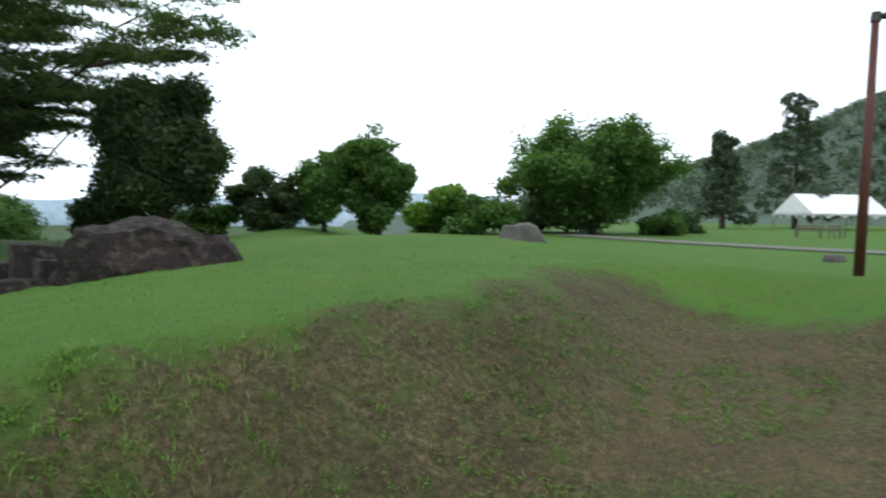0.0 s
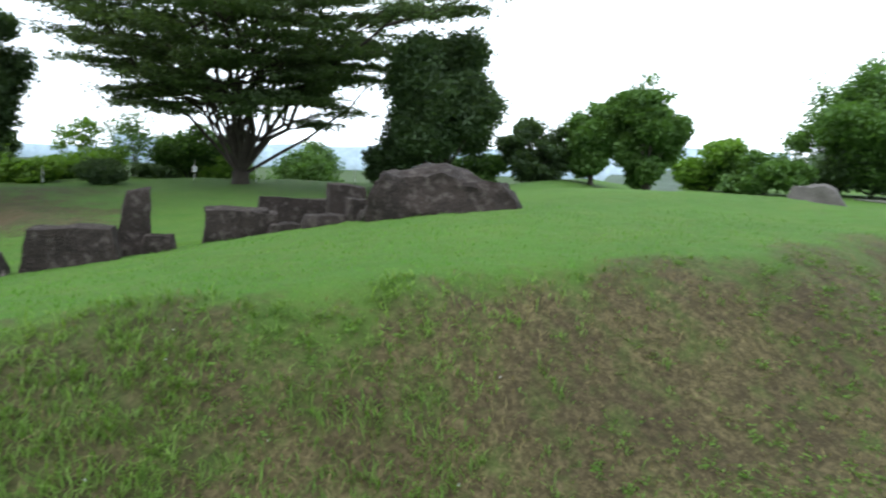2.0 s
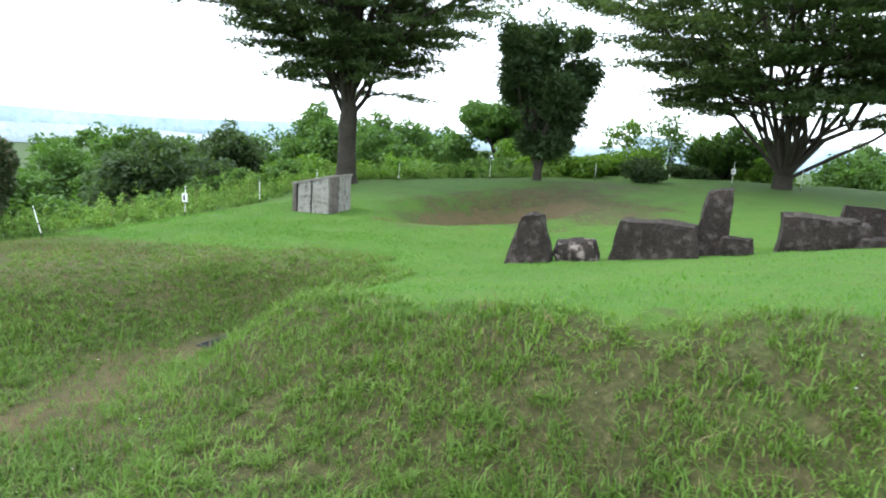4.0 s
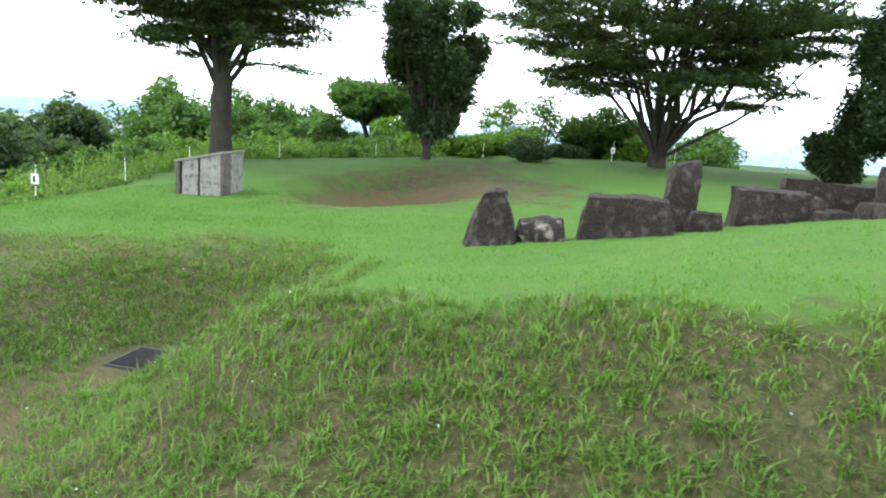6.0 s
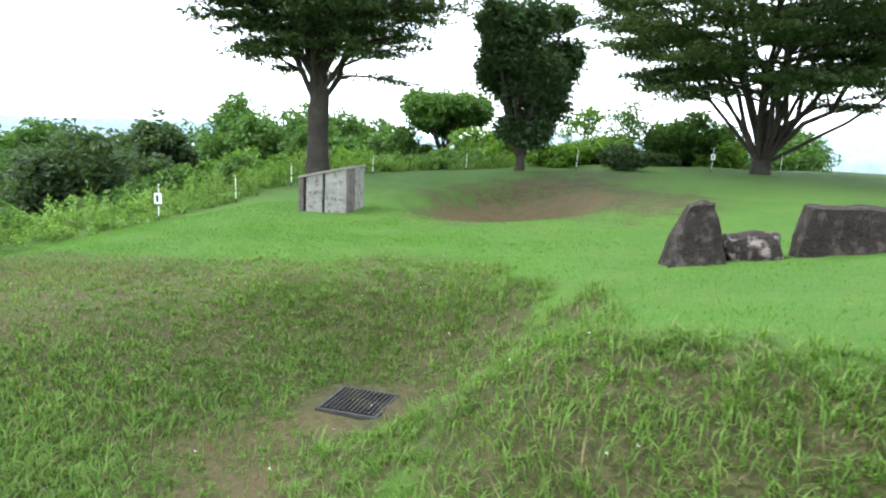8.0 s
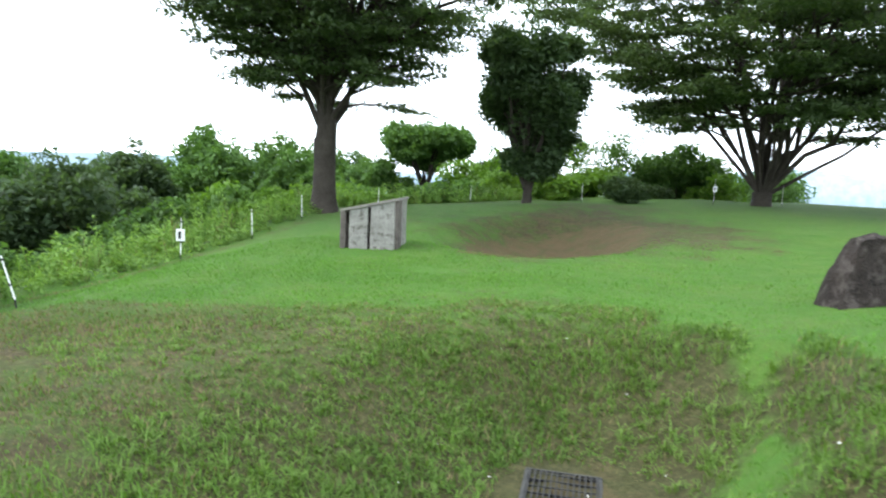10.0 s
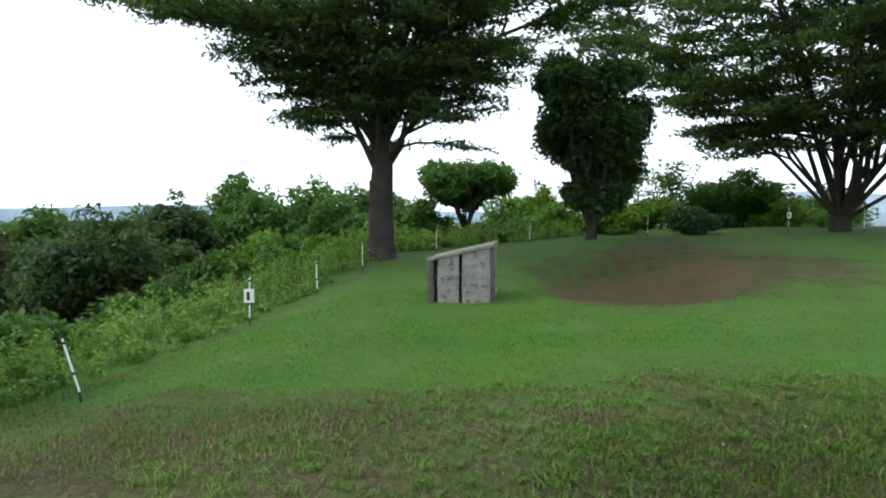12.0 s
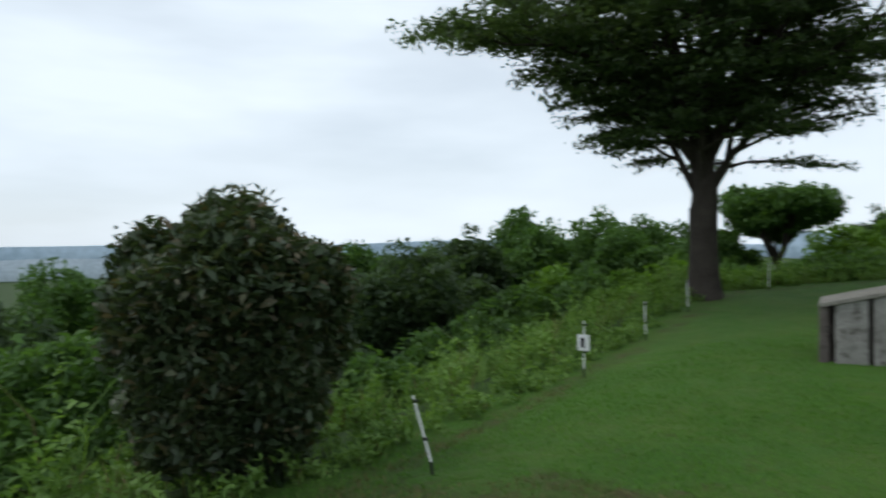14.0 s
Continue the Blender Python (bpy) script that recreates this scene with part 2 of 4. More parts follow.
def height(x, y):
    x, y = np.asarray(x, float), np.asarray(y, float)
    lawn = -.27 + .033 * (np.clip(y, -6, 26) - 3) + 1.15 * ease(-11.3, -1.2, x) + .16 * bump(x, y, -2, 6.5, 3.5, 3) + .15 * bump(x, y, 1, 12, 3, 2)
    outer = -.42 + .72 * ease(-8.5, 1.6, x) + .5 * bump(x, y, 5.4, 6.6, 2.3, 2.6)
    outer = outer + (lawn - outer) * ease(6.4, 8.2, .66 * x + .75 * y) * ease(0, 3, x)
    d, floor, side = ditch(x, y)
    inside = ease(-1.0, 1.0, d * side)
    inside = np.where((y > 1.5) & (x < -8), 1.0, inside)
    west = ease(-8.6, -9.6, x)
    inside = np.maximum(inside, west * ease(-1.5, 1.0, y))
    level = outer + (lawn - outer) * inside
    edge = np.where(inside > .5, 2.2, 2.4)
    z = floor + (level - floor) * ease(.35, edge, d)
    # beyond the mound's rim the lawn drops to the level of the road
    out = ease(9.4, 12.0, .66 * x + .75 * y) * ease(-7, -2.5, x)
    out = np.maximum(out, ease(6.5, 9, x))
    z = z + (.35 - z) * out
    # the worn hollow beyond the stones, deepest at its near end
    u, v = -(x + 16.7) * .55 + (y - 9.1) * .83, (x + 16.7) * .83 + (y - 9.1) * .55
    z = z - .8 * ease(1.0, .2, np.hypot((u + 1.2) / 4.2, v / 2.6)) + .16 * bump(x, y, -20.3, 13.5, 2.0, 3.0)
    # the stone chamber's sunken floor
    u, v = (x + 6.9) * .75 + (y - 8.9) * .66, -(x + 6.9) * .66 + (y - 8.9) * .75
    z = z - .25 * ease(1.9, 1.5, np.abs(u)) * ease(.6, .4, np.abs(v))
    # the hillside beyond the fence
    f = np.clip(fence_side(x, y), 0, None)
    z = z - .3 * ease(-1.8, .5, fence_side(x, y)) * ease(7, 1.5, y)
    z = z - 60 * (1 - np.exp(-np.clip(f - .3, 0, None) / 125)) * ease(0, 4, f)
    return z


def mesh_of(name, verts, faces, mat=None, smooth=False):
    me = bpy.data.meshes.new(name)
    me.from_pydata([tuple(v) for v in verts], [], [tuple(f) for f in faces])
    me.update()
    if mat:
        me.materials.append(mat)
    if smooth:
        me.shade_smooth()
    return me


def quads_mesh(name, points, mat):
    """A mesh of loose four-cornered leaves: points is (count, 4, 3)."""
    count = len(points)
    me = bpy.data.meshes.new(name)
    me.vertices.add(count * 4)
    me.vertices.foreach_set("co", np.ascontiguousarray(points, dtype=np.float32).ravel())
    me.loops.add(count * 4)
    me.loops.foreach_set("vertex_index", np.arange(count * 4, dtype=np.int32))
    me.polygons.add(count)
    me.polygons.foreach_set("loop_start", np.arange(0, count * 4, 4, dtype=np.int32))
    me.materials.append(mat)
    me.update(calc_edges=True)
    return me


def part(name, bm, mat, parent, label="", smooth=False):
    me = bpy.data.meshes.new(name)
    bm.to_mesh(me)
    bm.free()
    me.materials.append(mat)
    if smooth:
        me.shade_smooth()
    ob = new(name, me)
    ob.parent = parent
    return tagged(ob, label)


def mesh_part(name, me, parent, label=""):
    ob = new(name, me)
    ob.parent = parent
    return tagged(ob, label)


def box(bm, size, m=Matrix(), bevel=0.0):
    made = bmesh.ops.create_cube(bm, size=1.0, matrix=m @ Matrix.Diagonal((*size, 1)))
    if bevel:
        edges = {e for v in made["verts"] for e in v.link_edges}
        bmesh.ops.bevel(bm, geom=list(edges), offset=bevel, segments=2, affect="EDGES")
    return bm


def rod(bm, a, b, r0, r1=None, sides=10):
    a, b = Vector(a), Vector(b)
    turn = (b - a).to_track_quat("Z", "Y").to_matrix().to_4x4()
    bmesh.ops.create_cone(bm, cap_ends=True, segments=sides, radius1=r0, radius2=r0 if r1 is None else r1, depth=(b - a).length,
                          matrix=Matrix.Translation((a + b) / 2) @ turn)
    return bm


def at_ground(x, y, sink=0.0):
    return float(height(x, y)) - sink


def thing(name, x, y, z, rz=0.0):
    ob = new(name)
    ob.matrix_basis = pose(x, y, z, 0, 0, rz)
    return ob


# the ground: one sheet, fine where the path passes
def axis(lo, hi, step, far_lo, far_hi):
    core = np.arange(lo, hi + step / 2, step)
    def tail(start, end, first):
        out, v, d = [], start, first
        while abs(v) < abs(end):
            d *= 1.16
            v += math.copysign(d, end)
            out.append(v)
        return out
    return np.array(tail(lo, far_lo, step)[::-1] + list(core) + tail(hi, far_hi, step))


gx, gy = axis(-24.0, 8.0, 0.13, -4000, 4000), axis(-5.0, 13.0, 0.13, -4000, 4000)
GX, GY = np.meshgrid(gx, gy)
GZ = height(GX, GY)
rng = np.random.default_rng(5)
GZ = GZ + np.where((GX > -24) & (GX < 8) & (GY > -5) & (GY < 13), rng.normal(0, 0.008, GX.shape), 0)


def segment(x, y, ax, ay, bx, by):
    k = np.clip(((x - ax) * (bx - ax) + (y - ay) * (by - ay)) / ((bx - ax) ** 2 + (by - ay) ** 2), 0, 1)
    return np.hypot(x - ax - k * (bx - ax), y - ay - k * (by - ay))


def dryness(x, y):
    """0 lush, 1 dry straw: the ditch's banks and the hollow dry out; so does the foot-worn strip."""
    d, floor, side = ditch(x, y)
    south = d * np.where(side > 0, 1, -1)
    bank = ease(2.6, 1.45, d + .25 * np.sin(2.3 * x + 1.1 * y) * np.sin(1.7 * y)) * (.60 + .20 * ease(-3.2, -.6, x))
    # bright stripe: lush lawn, plus the slope's light painted in as extra green
    lit_flank = np.minimum(segment(x, y, -7.2, -.3, -8.05, 1.15), segment(x, y, -8.05, 1.15, -8.95, 3.0)) - .1 * ease(.5, 2.4, y) + .05 * np.sin(5 * x + 3 * y)
    bank = bank * (1 - .75 * ease(.36, .02, lit_flank + .08 * np.sin(3.1 * x - 2.3 * y))) * (1 - .85 * ease(7.4, 8.6, .66 * x + .75 * y) * ease(-1, 2, x))
    bank = np.maximum(bank, .7 * ease(-.3, -.8, south) * ease(4.6, 3.4, d) * ease(-1.5, .5, x) * ease(8.4, 7.6, .66 * x + .75 * y))
    hollow = .70 * ease(1.36, .5, np.hypot((-(x + 16.2) * .55 + (y - 9.3) * .83) / 4.9, ((x + 16.0) * .83 + (y - 9.3) * .55) / 3.5) + .11 * np.sin(1.3 * x + .8 * y) + .07 * np.sin(3.3 * y - x) + .05 * np.sin(5.1 * x + 2.2 * y))
    off = -.837 * (x + 12.6) + .547 * (y - .35) + .2 * np.sin(1.9 * y - x) + .1 * np.sin(4.3 * y + 2 * x)
    strip = np.maximum(ease(-.9, -2.2, south) * .62 * ease(1.5, -1.3, off) * ease(3.8, 2.4, y), .62 * bump(x, y, -11.4, -1.2, 1.9, 1.6))
    rim = .5 * bump(x, y, -19.5, 14.5, 2.5, 3.0) + .32 * np.exp(-((fence_side(x, y) + .15) / .45) ** 2)
    return np.clip(np.maximum.reduce([bank, hollow, strip, rim]), 0, 1)


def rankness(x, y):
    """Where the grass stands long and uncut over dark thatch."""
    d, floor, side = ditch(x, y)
    # the stripe painted as lit stays mostly free of dark thatch
    lit_flank = np.minimum(segment(x, y, -7.2, -.3, -8.05, 1.15), segment(x, y, -8.05, 1.15, -8.95, 3.0))
    return ease(2.35, 1.55, d + .2 * np.sin(2.3 * x + 1.1 * y) * np.sin(1.7 * y)) * (1 - .8 * ease(.36, .02, lit_flank + .05 * np.sin(5 * x + 3 * y) + .08 * np.sin(3.1 * x - 2.3 * y))) * ease(-1.4, -4.4, x) * ease(-11.4, -10.5, x)


def wornness(x, y):
    d, floor, side = ditch(x, y)
    line = bump(d, 0 * d, 0, 0, 1.0, 1) * ease(-9.9, -8.9, x) * ease(-4.0, -7.5, x) * .62
    east = ease(.2, 1.5, x) * bump(d, 0 * d, .5, 0, 1.0, 1) * .5 * ease(8.2, 6.5, y)
    hollow = ease(.9, .5, np.hypot((x + 16.2) / 2.6, (y - 8.9) / 3.9)) * .72
    return np.clip(line + east + hollow, 0, 1)


ny, nx = GX.shape
idx = np.arange(nx * ny).reshape(ny, nx)
faces = np.stack([idx[:-1, :-1], idx[:-1, 1:], idx[1:, 1:], idx[1:, :-1]], -1).reshape(-1, 4)
me = bpy.data.meshes.new("ground")
me.vertices.add(nx * ny)
me.vertices.foreach_set("co", np.stack([GX, GY, GZ], -1).astype(np.float32).ravel())
me.loops.add(faces.size)
me.loops.foreach_set("vertex_index", faces.astype(np.int32).ravel())
me.polygons.add(len(faces))
me.polygons.foreach_set("loop_start", np.arange(0, faces.size, 4, dtype=np.int32))
me.update(calc_edges=True)
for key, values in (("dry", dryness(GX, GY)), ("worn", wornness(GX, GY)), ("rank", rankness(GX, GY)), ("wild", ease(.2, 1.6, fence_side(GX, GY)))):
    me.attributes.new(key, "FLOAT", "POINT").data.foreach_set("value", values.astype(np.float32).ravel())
me.materials.append(TURF)
me.shade_smooth()
ground = tagged(new("ground", me), "mown grass with dry brown banks and a ditch", "ground", kind="structure")


# ---- plants ----
def leaves_at(centres, spread, count, size, rng, flat=0.6, outward=None):
    """Loose leaves round the centres; spread (n, 3) half-axes."""
    n = len(centres)
    c = np.repeat(centres, count, 0)
    s = np.repeat(spread, count, 0)
    p = rng.normal(0, 1, c.shape)
    p /= np.maximum(np.linalg.norm(p, axis=1, keepdims=True), 1e-6)
    p = c + p * s * (rng.random((len(c), 1)) ** 0.45)
    nrm = rng.normal(0, 1, p.shape)
    nrm[:, 2] = np.abs(nrm[:, 2]) + flat
    nrm /= np.linalg.norm(nrm, axis=1, keepdims=True)
    a = np.cross(nrm, rng.normal(0, 1, p.shape))
    a /= np.maximum(np.linalg.norm(a, axis=1, keepdims=True), 1e-6)
    b = np.cross(nrm, a)
    k = size * rng.uniform(0.65, 1.35, (len(p), 1))
    droop = nrm * k * 0.18
    return np.stack([p - a * k, p + b * k * 0.42 + droop, p + a * k - droop, p - b * k * 0.42 + droop], 1)


def tube(points, radii, verts, faces, sides=8):
    base = len(verts)
    for i, p in enumerate(points):
        d = (points[min(i + 1, len(points) - 1)] - points[max(i - 1, 0)])
        d = d / max(np.linalg.norm(d), 1e-6)
        u = np.cross(d, (0.3, 1, 0.1))
        u /= np.linalg.norm(u)
        v = np.cross(d, u)
        for k in range(sides):
            a = 2 * math.pi * k / sides
            verts.append(p + radii[i] * (u * math.cos(a) + v * math.sin(a)))
    for i in range(len(points) - 1):
        for k in range(sides):
            q = base + i * sides
            faces.append((q + k, q + (k + 1) % sides, q + sides + (k + 1) % sides, q + sides + k))


def bend(a, b, rng, rise=0.2, n=7, wobble=0.05):
    t = np.linspace(0, 1, n)[:, None]
    a, b = np.asarray(a, float), np.asarray(b, float)
    length = np.linalg.norm(b - a)
    p = a + (b - a) * t
    p[:, 2] += (np.sin(t[:, 0] * math.pi) * rise * length)
    p[1:-1] += rng.normal(0, wobble * length / n * 2, (n - 2, 3))
    return p


def plant(name, label, category, x, y, trunk_mesh, crown_mesh, group=""):
    ob = thing(name, x, y, at_ground(x, y))
    tagged(ob, label, category, group)
    mesh_part("trunk", trunk_mesh, ob)
    mesh_part("crown", crown_mesh, ob)
    return ob


def zelkova(label, x, y, tall, reach, under, lift, trunk_r, fork, stems, seed, leaf, leader=0.0, long_limb=None, bias=(0, 0), twigs=8, per=30, thick=.36, room=1.0, name="zelkova_tree", mat=None, flare=.62, arc=.12, puff=1.0, bare=1, wander=.04):
    """A vase-shaped tree: limbs fan up from a fork, carry side branches, and these flat feathery sprays of leaves.
    under: height of the lowest sprays at the trunk; lift: how much that rises for each metre outward."""
    rng = np.random.default_rng(seed)
    verts, faces = [], []
    top = np.array([0, 0, fork])
    zs = np.linspace(-.3 / fork, 1, 8)
    tube(np.stack([0 * zs, 0 * zs, fork * zs], 1), trunk_r * np.array([1.9, 1.35, 1.12, 1.02, .98, .96, .97, .98]), verts, faces, 14)
    if leader > 0:
        tube(bend(top * (1, 1, .9), top + np.array([.15, -.1, leader]), rng, 0, 7, .04), trunk_r * np.linspace(.98, .34, 7), verts, faces, 12)
    feet, ends = [], []
    for k in range(stems):
        a = 2 * math.pi * (k * .382 + rng.uniform(-.06, .06))
        outer = (k + .5) / stems
        rr = reach * (.12 + .66 * outer ** .8) * rng.uniform(.9, 1.1)
        z = under + (tall - under) * (.93 - flare * outer ** 1.5) * rng.uniform(.92, 1.04)
        end = np.array([rr * math.cos(a) + bias[0] * outer, rr * math.sin(a) + bias[1] * outer, z])
        start = top * (1, 1, rng.uniform(.72, .98)) + np.array([0, 0, leader * (rng.uniform(0, .5) + .4 * (1 - outer))])
        start[:2] = trunk_r * .35 * np.array([math.cos(a), math.sin(a)]) * outer
        path = bend(start, end, rng, .08 + arc * outer, 10, wander)
        tube(path, trunk_r * np.linspace(thick * rng.uniform(.55, 1.2), .07, 10), verts, faces, 8)
        # side branches along the upper two thirds of the limb
        for q in range(bare, 10):
            for side in (-1, 1):
                turn = a + side * rng.uniform(.2, 1.35)
                length = reach * rng.uniform(.16, .34) * (1.1 - .04 * q)
                rise = rng.uniform(-.05, .34) * length
                tip = path[q] + np.array([length * math.cos(turn), length * math.sin(turn), rise])
                low = under + lift * math.hypot(tip[0] - bias[0] * outer, tip[1] - bias[1] * outer) + rng.normal(0, .22)
                if tip[2] < low:
                    if tip[2] < low - 1.3:
                        continue
                    tip[2] = low + rng.uniform(0, .3)
                branch = bend(path[q], tip, rng, .07, 5, .06)
                tube(branch, np.linspace(.13, .03, 5) * trunk_r * (1.15 - .06 * q), verts, faces, 5)
                for w in range(twigs):
                    u = .3 + .7 * (w + rng.uniform(0, 1)) / twigs
                    foot = branch[0] + (tip - branch[0]) * u + np.array([0, 0, .07 * length * math.sin(u * math.pi)])
                    aim = turn + (-1) ** w * rng.uniform(.3, 1.0)
                    far = rng.uniform(.35, .8) * (reach / 6) ** .5 * room
                    feet.append(foot)
                    ends.append(foot + np.array([far * math.cos(aim), far * math.sin(aim), rng.uniform(-.12, .10) * far]))
    if long_limb is not None:
        path = bend(top * (1, 1, .6), np.array(long_limb), rng, -.03, 9, .03)
        tube(path, trunk_r * np.linspace(.22, .05, 9), verts, faces, 8)
    feet, ends = np.array(feet), np.array(ends)
    for f, e in zip(feet[::2], ends[::2]):
        tube(np.stack([f, (f + e) / 2 + (0, 0, .02), e]), (.012, .008, .004), verts, faces, 3)
    t = rng.random((len(feet), per, 1)) ** .8
    p = feet[:, None] + (ends - feet)[:, None] * t
    p = p + rng.normal(0, 1, p.shape) * np.array([.11, .11, .045 * puff]) * room - np.array([0, 0, 1]) * .06 * t ** 2
    lv = leaves_at(p.reshape(-1, 3), np.full((p.shape[0] * per, 3), .01), 1, leaf, rng, .75)
    return plant(name, label, "tree", x, y, mesh_of("trunk", verts, faces, BARK, True), quads_mesh("crown", lv, mat or ZELKOVA_LEAF))


def round_plant(label, x, y, top, width, seed, mat, name="shrub", category="shrub", bare=0.0, leaf=.12, density=1.0, lobes=7, category_trunk=.06, group="", lift=0.0, depth=None, peak=1.0, egg=0.0, ragged=1.0):
    """A dense crown of many leafy lobes. top: height above sea of the place; bare: clear stem at the foot."""
    rng = np.random.default_rng(seed)
    base = at_ground(x, y)
    tall = top - base
    w, d = width / 2, (depth or width) / 2
    body = tall - bare
    vis = min(body, 1.25 * width + 1.0) if lift == 0 else lift
    zc = tall - vis / 2
    cent, spr = [], []
    for k in range(lobes):
        a = 2 * math.pi * k / lobes + rng.uniform(-.4, .4)
        lv = rng.uniform(-.78, .7)
        ring = math.sqrt(max(0.05, 1 - abs(lv) ** (2 / peak))) * .66 * rng.uniform(1 - .2 * ragged, 1 + .22 * ragged) * (1 + egg * lv * 1.6)
        cent.append((w * ring * math.cos(a), d * ring * math.sin(a), zc + lv * vis / 2))
        s = rng.uniform(.17, .50) / ragged ** .5 * (1 + egg * lv * .6) * (7 / max(7, lobes)) ** .25
        spr.append((w * s, d * s, min(vis * .5 * s * 1.1, w * s * 1.3)))
    cent.append((0, 0, zc + vis * .04 * (1 + egg)))
    spr.append((w * .5, d * .5, vis * .40))
    cent, spr = np.array(cent), np.array(spr)
    # small sprays over every lobe's skin
    m = max(6, int(30 * density))
    u = rng.normal(0, 1, (len(cent), m, 3))
    u /= np.linalg.norm(u, axis=2, keepdims=True)
    sub = (cent[:, None] + u * spr[:, None] * rng.uniform(.62, 1.2, (len(cent), m, 1))).reshape(-1, 3)
    size = np.full((len(sub), 3), .16 * width ** .75 + .06) * (1, 1, .7)
    lv = leaves_at(sub, size, max(8, int(26 * density)), leaf, rng, .5)
    verts, faces = [], []
    stems = 1 if category == "tree" else 3
    for k in range(stems):
        foot = np.array([rng.uniform(-.1, .1), rng.uniform(-.1, .1), -.15]) * (1 if stems > 1 else .2)
        foot[2] = -.15
        end = cent[k % len(cent)] * (.4, .4, 1)
        tube(bend(foot, end, rng, 0, 7, .04), np.linspace(1.25, .3, 7) * category_trunk, verts, faces, 8)
    for k in range(lobes):
        tube(bend((0, 0, max(.1, bare * .8)), cent[k], rng, .05, 5, .05), np.linspace(.6, .15, 5) * category_trunk, verts, faces, 5)
    return plant(name, label, category, x, y, mesh_of("trunk", verts, faces, BARK, True), quads_mesh("crown", lv, mat), group)


zelkova("tall spreading zelkova with a straight grey trunk", -22.75, 6.5, 11.4, 7.3, 2.0, .45, .31, 2.0, 24, 11, .078, leader=3.0, arc=.09, bias=(.3, .6), twigs=10, per=23, room=1.12)
zelkova("wide multi-stemmed zelkova branching from near the ground", -18.0, 22.0, 12.5, 11.4, 2.0, .15, .36, .5, 24, 23, .098, arc=.02, bare=2, wander=.08, long_limb=(4.8, 5.4, 5.6), thick=.26, room=1.4, twigs=11, per=32, flare=.48)
round_plant("dense dark evergreen tree on a short trunk", -21.8, 13.5, 6.1, 3.5, 31, DARK_LEAF, "evergreen_tree", "tree", .55, .10, 1.3, 40, .16, egg=.30, ragged=1.6)
round_plant("dense dark green tree behind the boulder", -9.8, 23.1, 6.5, 4.7, 32, DARK_LEAF, "evergreen_tree", "tree", .8, .11, 1.35, 34, .15, egg=-.30, ragged=1.2)
round_plant("round two-lobed green tree on the lawn", -2.8, 28.0, 5.2, 2.7, 33, MID_LEAF, "broadleaf_tree", "tree", .5, .12, 1.6, 14, .12, egg=.12)
round_plant("lower round green tree on the lawn", -5.0, 28.0, 4.1, 2.4, 34, MID_LEAF, "broadleaf_tree", "tree", .5, .12, 1.5, 12, .1, egg=.15)
round_plant("small spiky dark green shrub", -7.6, 28.0, 3.7, 2.8, 35, DARK_LEAF, "shrub", "shrub", .1, .12, 1.2)

# the belt of trees and shrubs on the hillside beyond the fence
round_plant("broad green tree rising from the hillside", -50.2, 14.0, 3.2, 8.6, 41, MID_LEAF, "hillside_tree", "tree", 0, .20, 1.8, 16, .2)
round_plant("broad dark green thicket on the slope", -27.6, 0.6, .75, 4.2, 42, DARK_LEAF, "thicket", "shrub", 0, .12, 1.6, 11)
round_plant("rounded green tree below the fence", -32.5, -0.4, 1.05, 3.6, 43, MID_LEAF, "hillside_tree", "tree", 0, 0.13, 1.35, 13, .1)
round_plant("narrow dark pointed tree on the slope", -32.6, 4.3, 1.5, 2.4, 44, DARK_LEAF, "hillside_tree", "tree", 0, .13, 1.4, 8, .1, peak=.6)
round_plant("rounded green tree behind the big trunk", -38.0, 14.2, 1.7, 4.2, 45, MID_LEAF, "hillside_tree", "tree", 0, 0.14, 1.35, 13, .12)
round_plant("mid-green shrub along the fence", -26.4, 3.7, -.1, 2.6, 46, MID_LEAF, leaf=.11, group="fence shrubs")
round_plant("mid-green shrub along the fence", -26.2, 5.7, .15, 2.5, 47, MID_LEAF, leaf=.11, group="fence shrubs")
round_plant("pale green shrub along the fence", -26.4, 7.6, .35, 2.4, 48, LIGHT_LEAF, leaf=.11, group="fence shrubs")
round_plant("mid-green shrub along the fence", -27.0, 10.7, .5, 2.9, 49, MID_LEAF, leaf=.12, group="fence shrubs")
round_plant("mid-green shrub along the fence", -26.7, 14.4, .6, 2.8, 50, MID_LEAF, leaf=.12, group="fence shrubs")
round_plant("yellow-green leafy shrub beside the evergreen", -25.9, 16.7, 1.3, 2.7, 51, LIGHT_LEAF, leaf=.13, group="fence shrubs")
round_plant("yellow-green low shrub beside the evergreen", -23.8, 17.4, .9, 1.8, 52, LIGHT_LEAF, leaf=.12, group="fence shrubs")
round_plant("airy grey-green young tree", -26.2, 24.2, 3.3, 3.2, 53, MID_LEAF, "hillside_tree", "tree", .5, .10, .55, 9, .07)
round_plant("clipped dark round bush", -21.2, 18.2, 1.05, 1.5, 54, DARK_LEAF, "round_bush", "shrub", 0, .08, 1.3, 8, .03)
round_plant("green tree beyond the sign", -24.4, 26.9, 2.6, 4.6, 55, MID_LEAF, "hillside_tree", "tree", 0, 0.13, 1.35, 13, .1)
round_plant("pale green shrub beyond the sign", -22.2, 26.5, 1.6, 3.0, 56, LIGHT_LEAF, leaf=.13, group="fence shrubs")
round_plant("slender dark tree on the slope", -32.1, 21.8, 2.3, 2.2, 57, DARK_LEAF, "hillside_tree", "tree", 0, 0.11, 1.35, 13, .1, peak=.6)
round_plant("dark rounded tree on the slope", -42.0, 5.9, 1.2, 4.4, 58, DARK_LEAF, "hillside_tree", "tree", 0, 0.14, 1.35, 13, .12)
